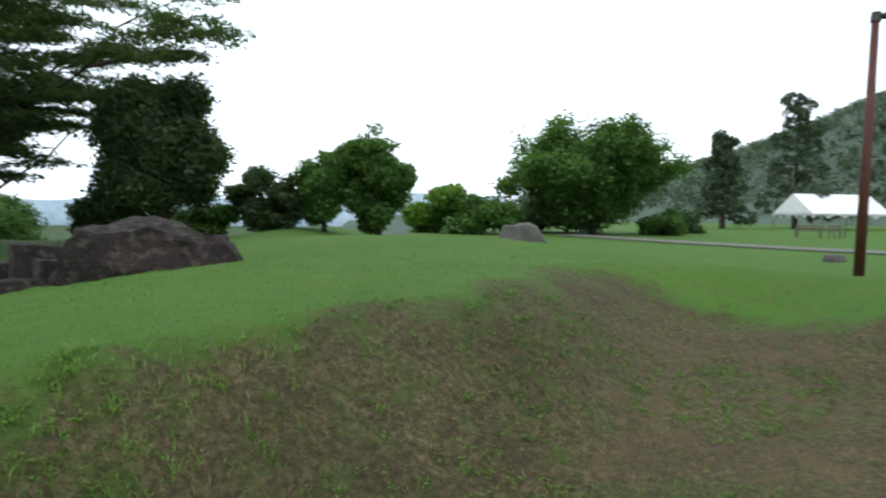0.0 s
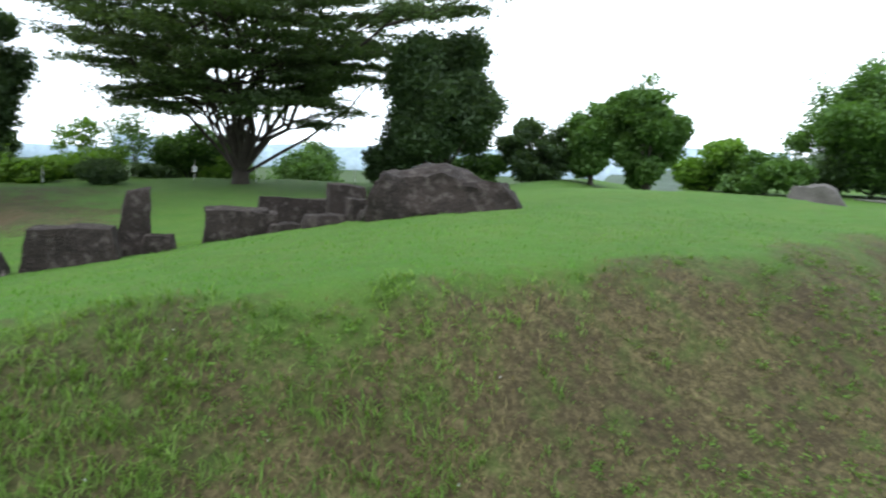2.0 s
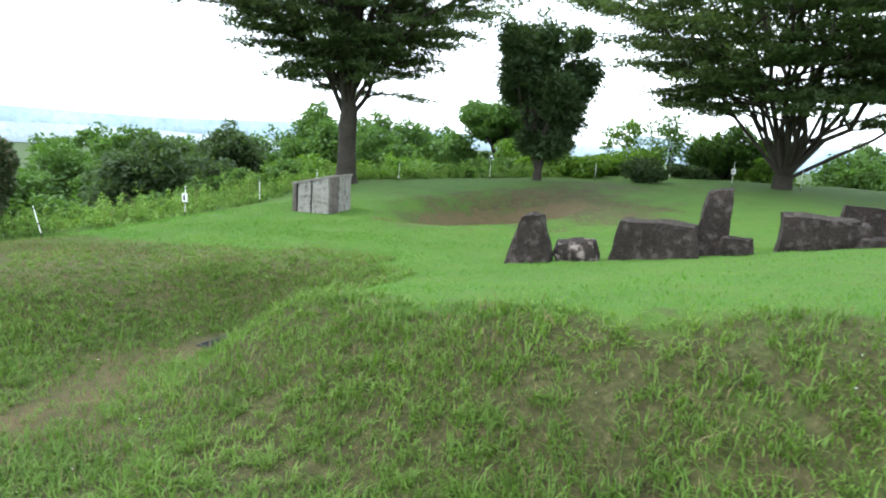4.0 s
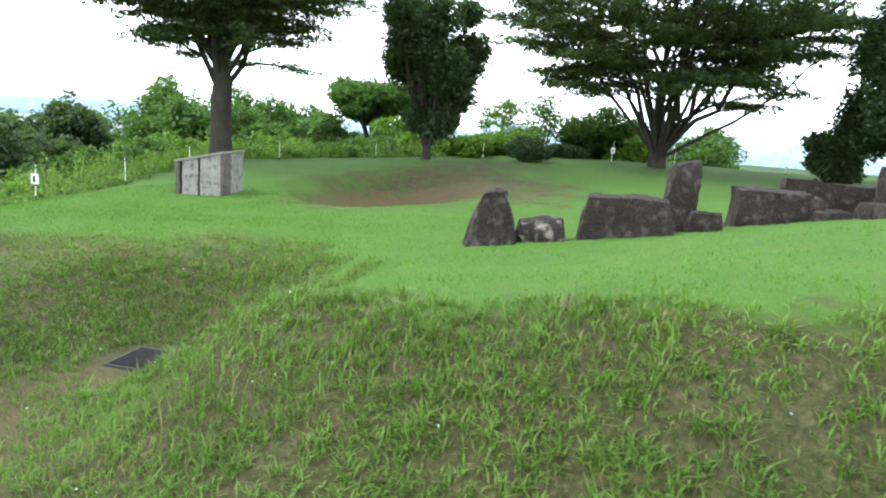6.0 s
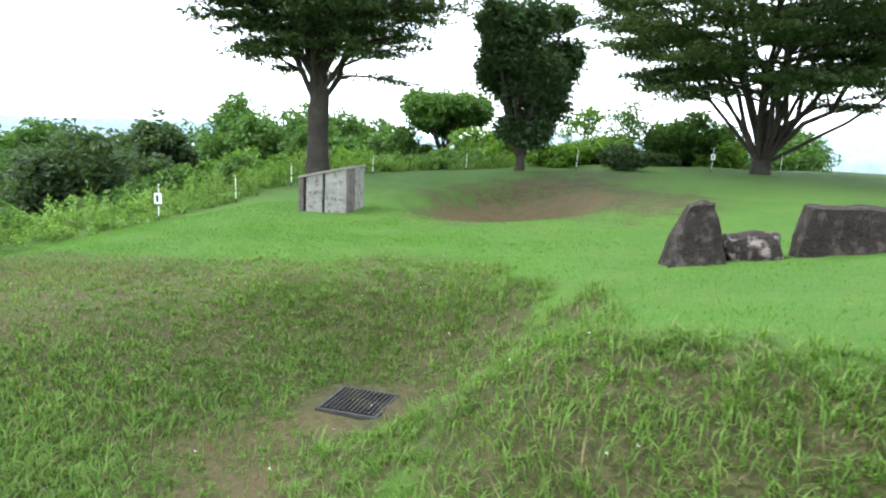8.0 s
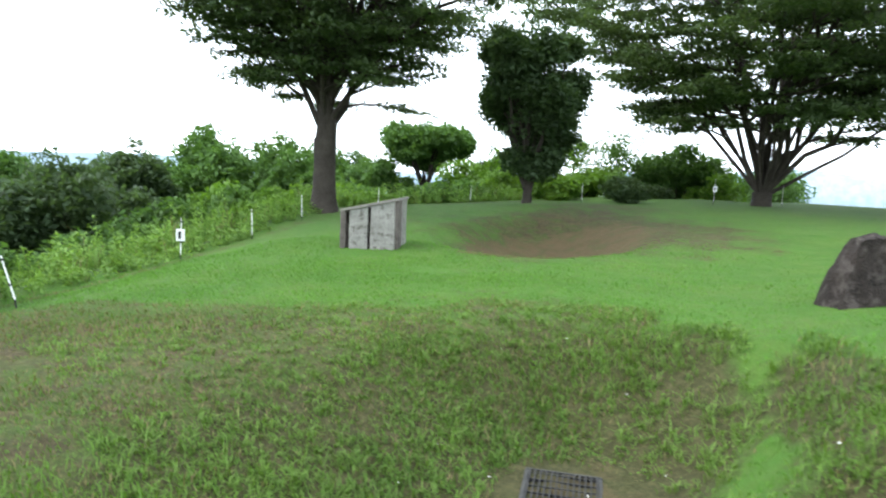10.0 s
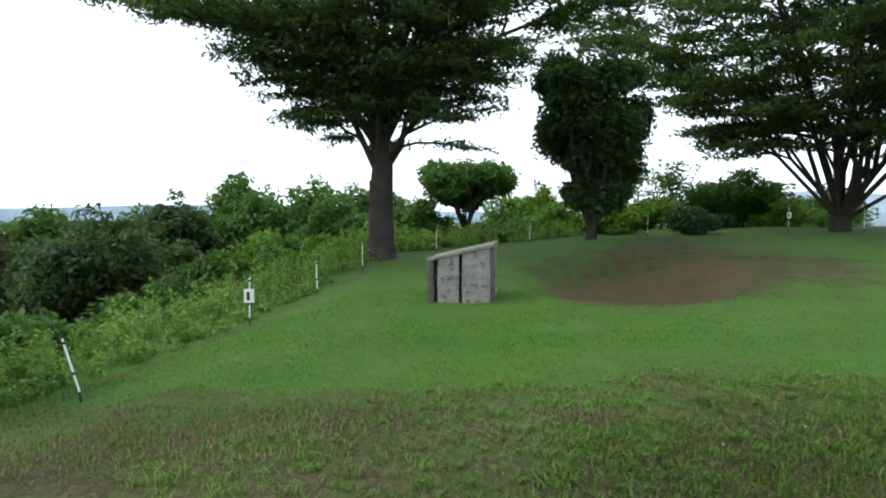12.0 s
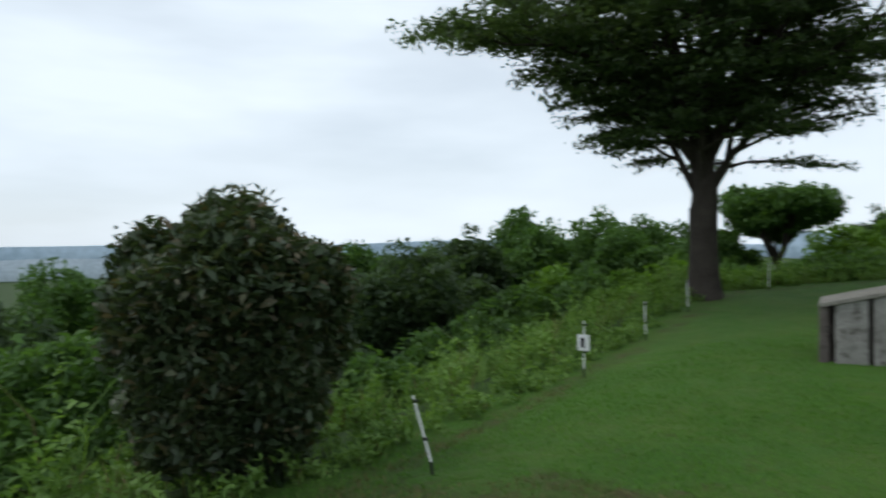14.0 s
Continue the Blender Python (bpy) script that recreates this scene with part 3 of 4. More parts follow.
round_plant("broad green tree on the slope", -43.7, 16.8, 2.6, 5.6, 59, MID_LEAF, "hillside_tree", "tree", 0, 0.16, 1.35, 13, .15)
round_plant("green tree on the slope", -38.2, 19.0, 1.7, 4.2, 60, MID_LEAF, "hillside_tree", "tree", 0, 0.14, 1.35, 13, .12)
round_plant("pale green shrub on the slope", -30.6, 18.9, 1.4, 3.5, 61, LIGHT_LEAF, leaf=.14, group="slope shrubs")
round_plant("yellow-green leafy shrub by the fence", -25.6, 20.9, 1.4, 3.4, 62, LIGHT_LEAF, leaf=.14, group="slope shrubs")
round_plant("airy young tree with thin twigs", -27.3, 22.2, 2.8, 2.4, 63, LIGHT_LEAF, "hillside_tree", "tree", .4, .12, .5, 7, .06)
round_plant("dark low bush by the fence", -22.9, 22.4, .85, 1.7, 64, DARK_LEAF, "round_bush", "shrub", 0, .09, 1.2, 7, .03)
round_plant("round green tree beyond the multi-stemmed tree", -23.6, 37.1, 2.4, 5.6, 65, MID_LEAF, "hillside_tree", "tree", 0, 0.15, 1.35, 13, .12)
round_plant("pale green shrub on the slope", -25.2, 28.9, 1.0, 3.0, 66, LIGHT_LEAF, leaf=.14, group="slope shrubs")
round_plant("small spiky dark shrub by the dense tree", -12.3, 23.9, 2.0, 1.8, 67, DARK_LEAF, leaf=.12)
round_plant("low green shrub on the lawn's edge", -10.0, 28.3, 1.9, 2.4, 68, MID_LEAF, leaf=.12)
round_plant("pale green shrub on the slope", -34.6, 8.6, .2, 4.2, 69, LIGHT_LEAF, leaf=.16, group="slope shrubs")
round_plant("pale green shrub on the slope", -31.5, 12.6, .7, 3.6, 70, LIGHT_LEAF, leaf=.15, group="slope shrubs")
round_plant("dark rounded tree below the slope", -33.4, 1.6, .95, 3.6, 71, DARK_LEAF, "hillside_tree", "tree", 0, 0.13, 1.35, 13, .1)
round_plant("pale green shrub on the slope", -29.0, 5.3, .1, 2.7, 72, LIGHT_LEAF, leaf=.13, group="slope shrubs")
round_plant("dark green tree on the slope", -36.9, -9.5, .55, 4.4, 73, MID_LEAF, "hillside_tree", "tree", 0, 0.14, 1.35, 13, .1)
round_plant("green shrub beside the clipped bush", -17.6, -5.2, .15, 2.0, 74, MID_LEAF, leaf=.07, density=1.4, group="slope shrubs")
round_plant("green shrub beside the clipped bush", -17.4, -7.2, .1, 2.2, 75, MID_LEAF, leaf=.07, density=1.4, group="slope shrubs")
round_plant("green tree far down the slope", -39.7, 1.1, .85, 3.2, 76, MID_LEAF, "hillside_tree", "tree", 0, 0.14, 1.35, 13, .1)
round_plant("dark green thicket on the slope", -30.4, 2.2, .6, 3.8, 77, DARK_LEAF, "thicket", "shrub", 0, .13, 1.5, 10)
round_plant("green tree far down the slope", -45.2, 20.6, 2.2, 5.0, 78, MID_LEAF, "hillside_tree", "tree", 0, 0.16, 1.35, 13, .12)
round_plant("green shrub behind the clipped bush", -19.6, -1.6, -.45, 1.6, 79, MID_LEAF, leaf=.08, group="slope shrubs")
round_plant("green shrub on the slope", -24.0, -5.6, .2, 2.6, 80, MID_LEAF, leaf=.11, group="slope shrubs")
round_plant("green shrub on the slope", -23.4, 0.4, -.9, 2.6, 81, MID_LEAF, leaf=.10, group="slope shrubs")
round_plant("green shrub on the slope", -25.4, -1.8, -1.0, 3.0, 82, DARK_LEAF, leaf=.11, group="slope shrubs")
round_plant("green shrub on the slope", -23.9, 2.2, -.55, 2.2, 83, MID_LEAF, leaf=.10, group="slope shrubs")
round_plant("pale green shrub on the slope", -24.6, 5.6, -.15, 1.9, 84, LIGHT_LEAF, leaf=.10, group="slope shrubs")
round_plant("mid-green shrub along the fence", -25.2, 9.2, .1, 2.2, 85, LIGHT_LEAF, leaf=.11, group="fence shrubs")
round_plant("mid-green shrub along the fence", -25.4, 12.3, .3, 2.2, 86, MID_LEAF, leaf=.11, group="fence shrubs")
round_plant("green tree down the slope", -29.0, -8.5, -.4, 4.0, 87, DARK_LEAF, "hillside_tree", "tree", 0, 0.12, 1.35, 13, .1)
round_plant("green tree down the slope", -37.0, -3.0, .3, 4.2, 88, MID_LEAF, "hillside_tree", "tree", 0, 0.14, 1.35, 13, .1)
for fx, fy, ftop, fw, fseed in ((-46.0, -3.0, .5, 6.0, 171), (-49.0, 3.0, .9, 6.5, 172), (-54.0, 9.0, 1.3, 7.0, 173), (-44.0, -9.0, .2, 6.0, 174)):
    round_plant("rounded green tree far down the wooded slope", fx, fy, ftop, fw, fseed, MID_LEAF, "hillside_tree", "tree", 0, .2, 1.2, 14, .14, group="far slope trees")
round_plant("flat-topped umbrella-shaped tree on the slope", -36.6, 20.8, 3.3, 4.8, 91, MID_LEAF, "umbrella_tree", "tree", 1.2 - at_ground(-36.6, 20.8), .15, 1.5, 12, .16, egg=.3)
round_plant("clipped dark evergreen bush with coppery young leaves", -15.75, -3.18, 1.42, 1.60, 95, OLIVE_LEAF, "clipped_bush", "shrub", .12, .055, 3.2, 38, .045, peak=.5, egg=.26)

# the far side of the lawn
round_plant("pale yellow-green tree beyond the lawn", -0.6, 45.8, 3.6, 4.4, 101, LIGHT_LEAF, "broadleaf_tree", "tree", 0, .2, 1.0, 8, .1)
round_plant("dark green low tree beyond the lawn", 2.4, 44.0, 2.9, 4.5, 102, MID_LEAF, "broadleaf_tree", "tree", 0, .2, 1.2, 8, .1)
zelkova("wide domed dark-green tree standing over the far lawn", 10.2, 46.6, 7.9, 6.9, .7, .02, .3, .9, 18, 103, .17, room=1.6, per=22, name="broadleaf_tree", mat=MID_LEAF, flare=.60, puff=5.0)
# dark leaves added to stand for the shade beneath the wide tree
round_plant("dark leafy mass for the shade under the wide tree", 9.0, 49.5, 3.4, 9.0, 104, DARK_LEAF, leaf=.2, density=1.3, lobes=10)
round_plant("green hedge shrub on the far lawn", 15.0, 46.0, 1.9, 3.2, 105, MID_LEAF, leaf=.16)
round_plant("green hedge shrub on the far lawn", 18.6, 52.0, 2.0, 3.6, 106, DARK_LEAF, leaf=.16)


def tiered_conifer(label, x, y, top, width, seed):
    """A tall conifer pruned into cloud-like tiers."""
    rng = np.random.default_rng(seed)
    tall = top - at_ground(x, y)
    verts, faces = [], []
    tube(np.stack([np.zeros(6), np.zeros(6), np.linspace(-.2, tall * .96, 6)], 1), np.linspace(.34, .06, 6), verts, faces, 8)
    cent, spr = [], []
    for k in range(15):
        z = tall * (.14 + .83 * k / 14)
        r = width * .42 * (1 - .72 * k / 14) * rng.uniform(.55, 1.1)
        a = k * 2.4
        p = np.array([r * math.cos(a), r * math.sin(a), z])
        tube(bend((0, 0, z - .3), p, rng, .05, 4), np.linspace(.1, .04, 4), verts, faces, 5)
        cent.append(p)
        s = width * .2 * (1.25 - .5 * k / 14)
        spr.append((s, s, s * .62))
    cent, spr = np.array(cent), np.array(spr)
    u = rng.normal(0, 1, (15, 26, 3))
    u /= np.linalg.norm(u, axis=2, keepdims=True)
    sub = (cent[:, None] + u * spr[:, None]).reshape(-1, 3)
    lv = leaves_at(sub, np.full((len(sub), 3), .42), 16, .24, rng, .4)
    return plant("conifer", label, "tree", x, y, mesh_of("trunk", verts, faces, BARK, True), quads_mesh("crown", lv, CONIFER_LEAF), "tiered conifers")


for n, (cx, cy, ctop, cw) in enumerate(((29.6, 72.0, 10.3, 5.0), (40.0, 77.2, 15.4, 7.4), (51.2, 73.8, 17.8, 8.8), (61.2, 73.6, 15.6, 8.8))):
    tiered_conifer("tall dark conifer with tiered cloud-like branches", cx, cy, ctop, cw, 120 + n)


# ---- far hill, woods and distance ----
def hill_height(x, y):
    return 69 * np.exp(-((x - 232) ** 2 + (y - 196) ** 2) / 132 ** 2) * ease(90, 200, np.hypot(x, y)) - 2


hx, hy = np.meshgrid(np.linspace(-20, 480, 60), np.linspace(20, 460, 60))
rng = np.random.default_rng(7)
hz = hill_height(hx, hy) + rng.normal(0, .6, hx.shape)
hi = np.arange(3600).reshape(60, 60)
hf = np.stack([hi[:-1, :-1], hi[:-1, 1:], hi[1:, 1:], hi[1:, :-1]], -1).reshape(-1, 4)
# the hill's green is greyed too, with haze mixed into the colour
HAZED_SLOPE = rough_surface("haze_tinted_slope", (0.060, 0.085, 0.065), (0.085, 0.120, 0.09), .05, 1.0, .5, 1.0)
tagged(new("backdrop", mesh_of("hill", np.stack([hx, hy, hz], -1).reshape(-1, 3), hf, HAZED_SLOPE, True)), "green wooded hillside, haze painted into its colour", "hill", kind="structure")
wx, wy = rng.uniform(20, 420, 5200), rng.uniform(40, 330, 5200)
wz = hill_height(wx, wy)
keep = (wz > 1.5) & (wx * .98 + wy * .85 > 120) & (np.hypot(wx, wy) < 400)
wc = np.stack([wx, wy, wz + 1.5], -1)[keep]
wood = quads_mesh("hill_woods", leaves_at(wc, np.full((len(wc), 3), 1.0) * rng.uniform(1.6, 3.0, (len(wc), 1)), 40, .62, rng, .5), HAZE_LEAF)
tagged(new("hill_woods", wood), "dense green woods on the hill, paled for haze", "woods", kind="stuff")


def ridge(name, label, distance, lo, hi, base, rise, mat, seed, steps=90):
    """A far skyline between two bearings; its haze lies only in mat's colour."""
    rng = np.random.default_rng(seed)
    ang = np.radians(np.linspace(lo, hi, steps))
    crest = np.zeros(steps)
    for k in range(1, 7):
        crest += np.sin(np.linspace(0, 1, steps) * k * 5.3 + rng.uniform(0, 6.3)) / k
    crest = base + rise * (.5 + .3 * crest)
    verts, faces = [], []
    for a, c in zip(ang, crest):
        ux, uy = -math.sin(a), math.cos(a)
        verts += [(ux * distance, uy * distance, -60), (ux * distance, uy * distance, c), (ux * distance * 1.2, uy * distance * 1.2, -60)]
    for k in range(steps - 1):
        q = 3 * k
        faces += [(q, q + 3, q + 4, q + 1), (q + 1, q + 4, q + 5, q + 2)]
    tagged(new(name, mesh_of(name, verts, faces, mat, True)), label, "distance", kind="structure")


# pale blue and grey-blue stand for the haze over the distance
ridge("backdrop_hills", "mountains with haze painted as pale blue", 2600, -5, 48, 10, 70, HAZY_HILL, 3)
ridge("backdrop_far_hills", "low hills with haze painted as pale blue", 2900, 42, 140, -14, 34, HAZY_HILL, 5)
ridge("backdrop_town", "far town and low hills with haze painted as grey-blue", 1500, 55, 135, -52, 36, HAZED_TOWN, 9)


# ---- stones of the old burial chamber ----
def stone(label, x, y, size, rz, seed, name="stone", taper=.75, skew=0.0, round_=.25, rough=.10, mat=None, sink=.12, z=None, tip=0.0, rx=0.0, group="chamber stones", top_cut=0.0):
    """A weathered block: a cut cube, drawn in towards its top, broken by large and small facets."""
    bm = bmesh.new()
    bmesh.ops.create_cube(bm, size=1.0)
    bmesh.ops.subdivide_edges(bm, edges=bm.edges[:], cuts=13, use_grid_fill=True)
    w, d, h = size
    off = Vector((seed * 3.7, seed * 1.3, seed * 7.1))
    for v in bm.verts:
        p = v.co.copy()
        ball = p.normalized() * .62
        p = p.lerp(ball, round_)
        t = p.z + .5
        k = 1 - (1 - taper) * t
        p.x = p.x * k + skew * t
        p.y *= 1 - (1 - taper) * t * .7
        p.z -= tip * (p.x + .5) * t + top_cut * max(0, p.x) * t
        q = Vector((p.x * w, p.y * d, p.z * h))
        n1 = noise.noise_vector(q * 1.6 + off)
        n2 = noise.noise_vector(q * 5.0 + off)
        facet = noise.cell(q * 2.4 + off)
        n3 = noise.noise_vector(q * 12.0 + off)
        q += n1 * rough * min(size) * 1.3 + n2 * rough * min(size) * .45 + n3 * rough * min(size) * .22 + q.normalized() * facet * rough * .25 * min(size)
        v.co = q + Vector((0, 0, h / 2))
    me = bpy.data.meshes.new(name)
    bm.to_mesh(me)
    bm.free()
    me.materials.append(mat or DARK_ROCK)
    me.shade_smooth()
    me.set_sharp_from_angle(angle=radians(32))
    ob = new(name, me)
    ob.matrix_basis = pose(x, y, (at_ground(x, y) if z is None else z) - sink, rx, 0, rz)
    return tagged(ob, label, "stone", group)


stone("dark pointed standing stone set in the lawn", -8.76, 4.54, (.74, .5, .76), 50, 1, taper=.34, skew=.04, round_=.26, rough=.13)
stone("small rounded dark stone with pale lichen", -8.42, 5.14, (.60, .44, .42), 50, 2, taper=.85, round_=.4, rough=.16, mat=LICHEN_ROCK)
stone("broad dark block with a flat top", -7.70, 5.84, (1.14, .42, .64), 40, 3, taper=.86, skew=.02, round_=.06, rough=.09, tip=.02)
stone("tall leaning dark slab", -7.58, 6.62, (.56, .36, .94), 45, 4, taper=.55, skew=.30, round_=.12, rough=.13, tip=-.14)
stone("low broken dark stone beside the leaning slab", -7.2, 6.78, (.50, .40, .34), 40, 14, taper=.8, round_=.25, rough=.15)
stone("squared dark block with a split face", -7.12, 8.3, (.98, .5, .84), 42, 5, taper=.97, round_=.04, rough=.08)
stone("squared dark block behind a broken one", -6.8, 8.5, (.62, .5, .74), 44, 15, taper=.9, round_=.16)
stone("low dark slab lying in the grass", -6.4, 8.65, (.72, .5, .34), 42, 6, taper=.9, round_=.3, top_cut=.25)
stone("low pale-topped slab lying in the grass", -5.75, 8.75, (.74, .5, .30), 38, 7, taper=.9, round_=.3)
stone("long dark back wall slab of the chamber", -6.75, 9.75, (1.7, .28, .68), 40, 8, taper=.97, round_=.05, tip=.05)
stone("upright square dark stone", -5.85, 9.55, (.62, .42, .99), 40, 9, taper=.94, round_=.06)
stone("small dark block beside the upright", -5.25, 9.0, (.50, .4, .50), 36, 10, taper=.9, round_=.12, tip=.15)
stone("low flat slab at the boulder's foot", -4.7, 8.85, (.9, .45, .22), 32, 11, taper=.95, round_=.2)
stone("low flat dark slab at the chamber's mouth", -7.6, 8.1, (.7, .4, .16), 46, 13, taper=.95, round_=.2)
stone("huge dark boulder with a long sloping end", -3.45, 8.25, (2.35, 1.15, .76), 20, 12, name="boulder", taper=.70, skew=-.05, round_=.16, rough=.16, top_cut=.55, sink=.2, group="")


# ---- the stone display block ----
def display_block(x, y):
    """Four pale slabs stood up as a box, with a sloping stone top."""
    z0 = at_ground(x, y)
    ob = tagged(thing("stone_display_stand", x, y, z0 - .04, -136), "pale grey stone display stand with a sloping top", "display stand")
    def slab(name, lo, hi, zl, zr, mat, label=""):
        bm = bmesh.new()
        vs = []
        for z in (0, 1):
            for px, py in ((lo[0], lo[1]), (hi[0], lo[1]), (hi[0], hi[1]), (lo[0], hi[1])):
                vs.append(bm.verts.new((px, -py, 0 if z == 0 else zl + (zr - zl) * px / .95)))
        for f in ((3, 2, 1, 0), (4, 5, 6, 7), (0, 1, 5, 4), (1, 2, 6, 5), (2, 3, 7, 6), (3, 0, 4, 7)):
            bm.faces.new([vs[i] for i in f])
        bmesh.ops.recalc_face_normals(bm, faces=bm.faces[:])
        bmesh.ops.subdivide_edges(bm, edges=bm.edges[:], cuts=5, use_grid_fill=True)
        for v in bm.verts:
            v.co += noise.noise_vector(v.co * 6) * .012
        bmesh.ops.bevel(bm, geom=[e for e in bm.edges if e.calc_face_angle(0) > .9], offset=.008, segments=1, affect="EDGES")
        part(name, bm, mat, ob, label)
    # local x runs from the high corner to the low end, y into the block
    hi_, lo_ = .86, .64
    slab("front_slab", (.03, 0), (.44, .10), hi_, lo_, PALE_STONE)
    slab("front_slab", (.49, 0), (.80, .10), hi_, lo_, PALE_STONE)
    slab("end_slab", (.86, .02), (.96, 1.02), hi_, lo_, STONE_EDGE, "stained stone edge")
    slab("side_slab", (-.02, .03), (.05, .36), hi_, lo_, STONE_EDGE, "stained stone edge")
    slab("side_slab", (0, .43), (.07, 1.02), hi_, lo_, PALE_STONE)
    slab("back_slab", (.06, .95), (.85, 1.03), hi_, lo_, PALE_STONE)
    # core is coloured dark so the open gaps between slabs look shaded
    slab("core", (.05, .08), (.88, .96), hi_ - .03, lo_ - .03, DARK_ROCK, "dark core standing for shade in the gaps")
    bm = bmesh.new()
    slope = math.atan2(lo_ - hi_, .95)
    box(bm, (1.0, 1.08, .045), Matrix.Translation((.47, -.51, (hi_ + lo_) / 2 + .02)) @ Matrix.Rotation(-slope, 4, "Y"), .008)
    part("top_slab", bm, CONCRETE, ob, "pale sloping stone top")


display_block(-15.39, 3.69)


# ---- drain grate ----
def drain_grate(x, y, rz):
    z = at_ground(x, y) + .012
    ob = tagged(thing("drain_grate", x, y, z, rz), "black iron drain grate set in the ditch floor", "drain")
    ob.scale = (.82, .82, .9)
    bm = bmesh.new()
    for sx, sy, w, d in ((0, .305, .65, .035), (0, -.305, .65, .035), (.305, 0, .035, .575), (-.305, 0, .035, .575)):
        box(bm, (w, d, .12), Matrix.Translation((sx, sy, -.056)), .006)
    part("frame", bm, DARK_METAL, ob, "dark thin frame")
    # black sheet close under the bars stands for the pit's shade
    bm = bmesh.new()
    box(bm, (.58, .58, .02), Matrix.Translation((0, 0, -.09)))
    part("pit_shade", bm, BLACK_PLASTIC, ob)
    for k in range(13):
        bm = bmesh.new()
        box(bm, (.012, .575, .05), Matrix.Translation((-.276 + .046 * k, 0, -.01)))
        part("bar", bm, IRON, ob)
    for k in range(5):
        bm = bmesh.new()
        box(bm, (.575, .010, .03), Matrix.Translation((0, -.24 + .12 * k, -.012)))
        part("cross_bar", bm, IRON, ob)


drain_grate(-9.06, .55, 38)


# ---- electric fence along the edge ----
def fence_post(x, y, tall, lean, seed, sign=False):
    ob = tagged(thing("fence_post", x, y, at_ground(x, y), seed * 40.0), "thin white electric-fence post" + (" with a white warning plate" if sign else " with black insulators"), "fence post", "electric fence")
    tip = Vector((lean[0], lean[1], tall))
    turn = Matrix.Rotation(-radians(seed * 40.0), 4, "Z")
    tip = turn @ tip
    bm = bmesh.new()
    rod(bm, tip * .16, tip, .0095, .0095, 10)
    part("pole", bm, WHITE_PLASTIC, ob)
    bm = bmesh.new()
    rod(bm, (0, 0, -.15), tip * .16, .0105, .0105, 10)
    part("foot", bm, BLACK_PLASTIC, ob, "black pointed foot")
    for k in (.45, .93):
        bm = bmesh.new()
        rod(bm, tip * k - Vector((0, 0, .012)), tip * k + Vector((0, 0, .012)), .015, .015, 10)
        rod(bm, tip * k, tip * k + Vector((.05, .01, .01)), .008, .008, 6)
        part("insulator", bm, BLACK_PLASTIC, ob)
    if sign:
        bm = bmesh.new()
        face = turn @ Matrix.Rotation(radians(sign), 4, "Z")
        box(bm, (.15, .012, .20), Matrix.Translation(tip * .62) @ face @ Matrix.Translation((0, -.022, 0)), .004)
        plate = part("plate", bm, WHITE_PLASTIC, ob, "white plate with a black mark")
        bm = bmesh.new()
        box(bm, (.045, .004, .12), Matrix.Translation(tip * .62) @ face @ Matrix.Translation((-.01, -.0305, 0)), .0015)
        part("mark", bm, BLACK_PLASTIC, plate)


POSTS = ((-14.7, -1.76, .56, (-.11, -.13), 0), (-17.55, 0.9, .70, (-.02, .02), 48), (-19.5, 3.0, .62, (-.03, 0), 0), (-21.35, 5.1, .62, (-.05, .02), 0),
         (-23.2, 8.6, .6, (0, .02), 0), (-23.3, 12.4, .6, (.02, 0), 0), (-21.4, 15.9, .7, (0, .02), 0), (-19.1, 20.6, .95, (.03, 0), 50), (-17.3, 22.1, .75, (0, 0), 0), (-14.2, 24.6, .7, (0, 0), 0))
for n, (px, py, tall, lean, sign) in enumerate(POSTS):
    fence_post(px, py, tall, lean, n, sign)


# ---- lamp, van, tent and benches beyond the lawn ----
def street_lamp(x, y):
    z = at_ground(x, y)
    ob = tagged(thing("street_lamp", x, y, z), "tall rust-brown street lamp with a flat dark head", "street lamp")
    tip = Vector((.16, .05, 6.15))
    bm = bmesh.new()
    rod(bm, (0, 0, -.3), tip, .125, .085, 16)
    part("pole", bm, RUST_PAINT, ob, smooth=True)
    bm = bmesh.new()
    rod(bm, tip - Vector((0, 0, .16)), tip + Vector((.01, 0, .06)), .12, .11, 16)
    part("collar", bm, DARK_METAL, ob)
    bm = bmesh.new()
    bmesh.ops.create_uvsphere(bm, u_segments=20, v_segments=10, radius=1, matrix=Matrix.Translation(tip + Vector((.36, -.18, -.04))) @ Matrix.Rotation(radians(-27), 4, "Z") @ Matrix.Diagonal((.36, .15, .10, 1)))
    head = part("lamp_head", bm, DARK_METAL, ob, "dark flattened lamp head", True)
    bm = bmesh.new()
    bmesh.ops.create_uvsphere(bm, u_segments=16, v_segments=8, radius=1, matrix=Matrix.Translation(tip + Vector((.38, -.19, -.07))) @ Matrix.Rotation(radians(-27), 4, "Z") @ Matrix.Diagonal((.26, .11, .09, 1)))
    part("lens", bm, CANVAS, head, "pale lens under the head", True)


street_lamp(9.95, 15.9)


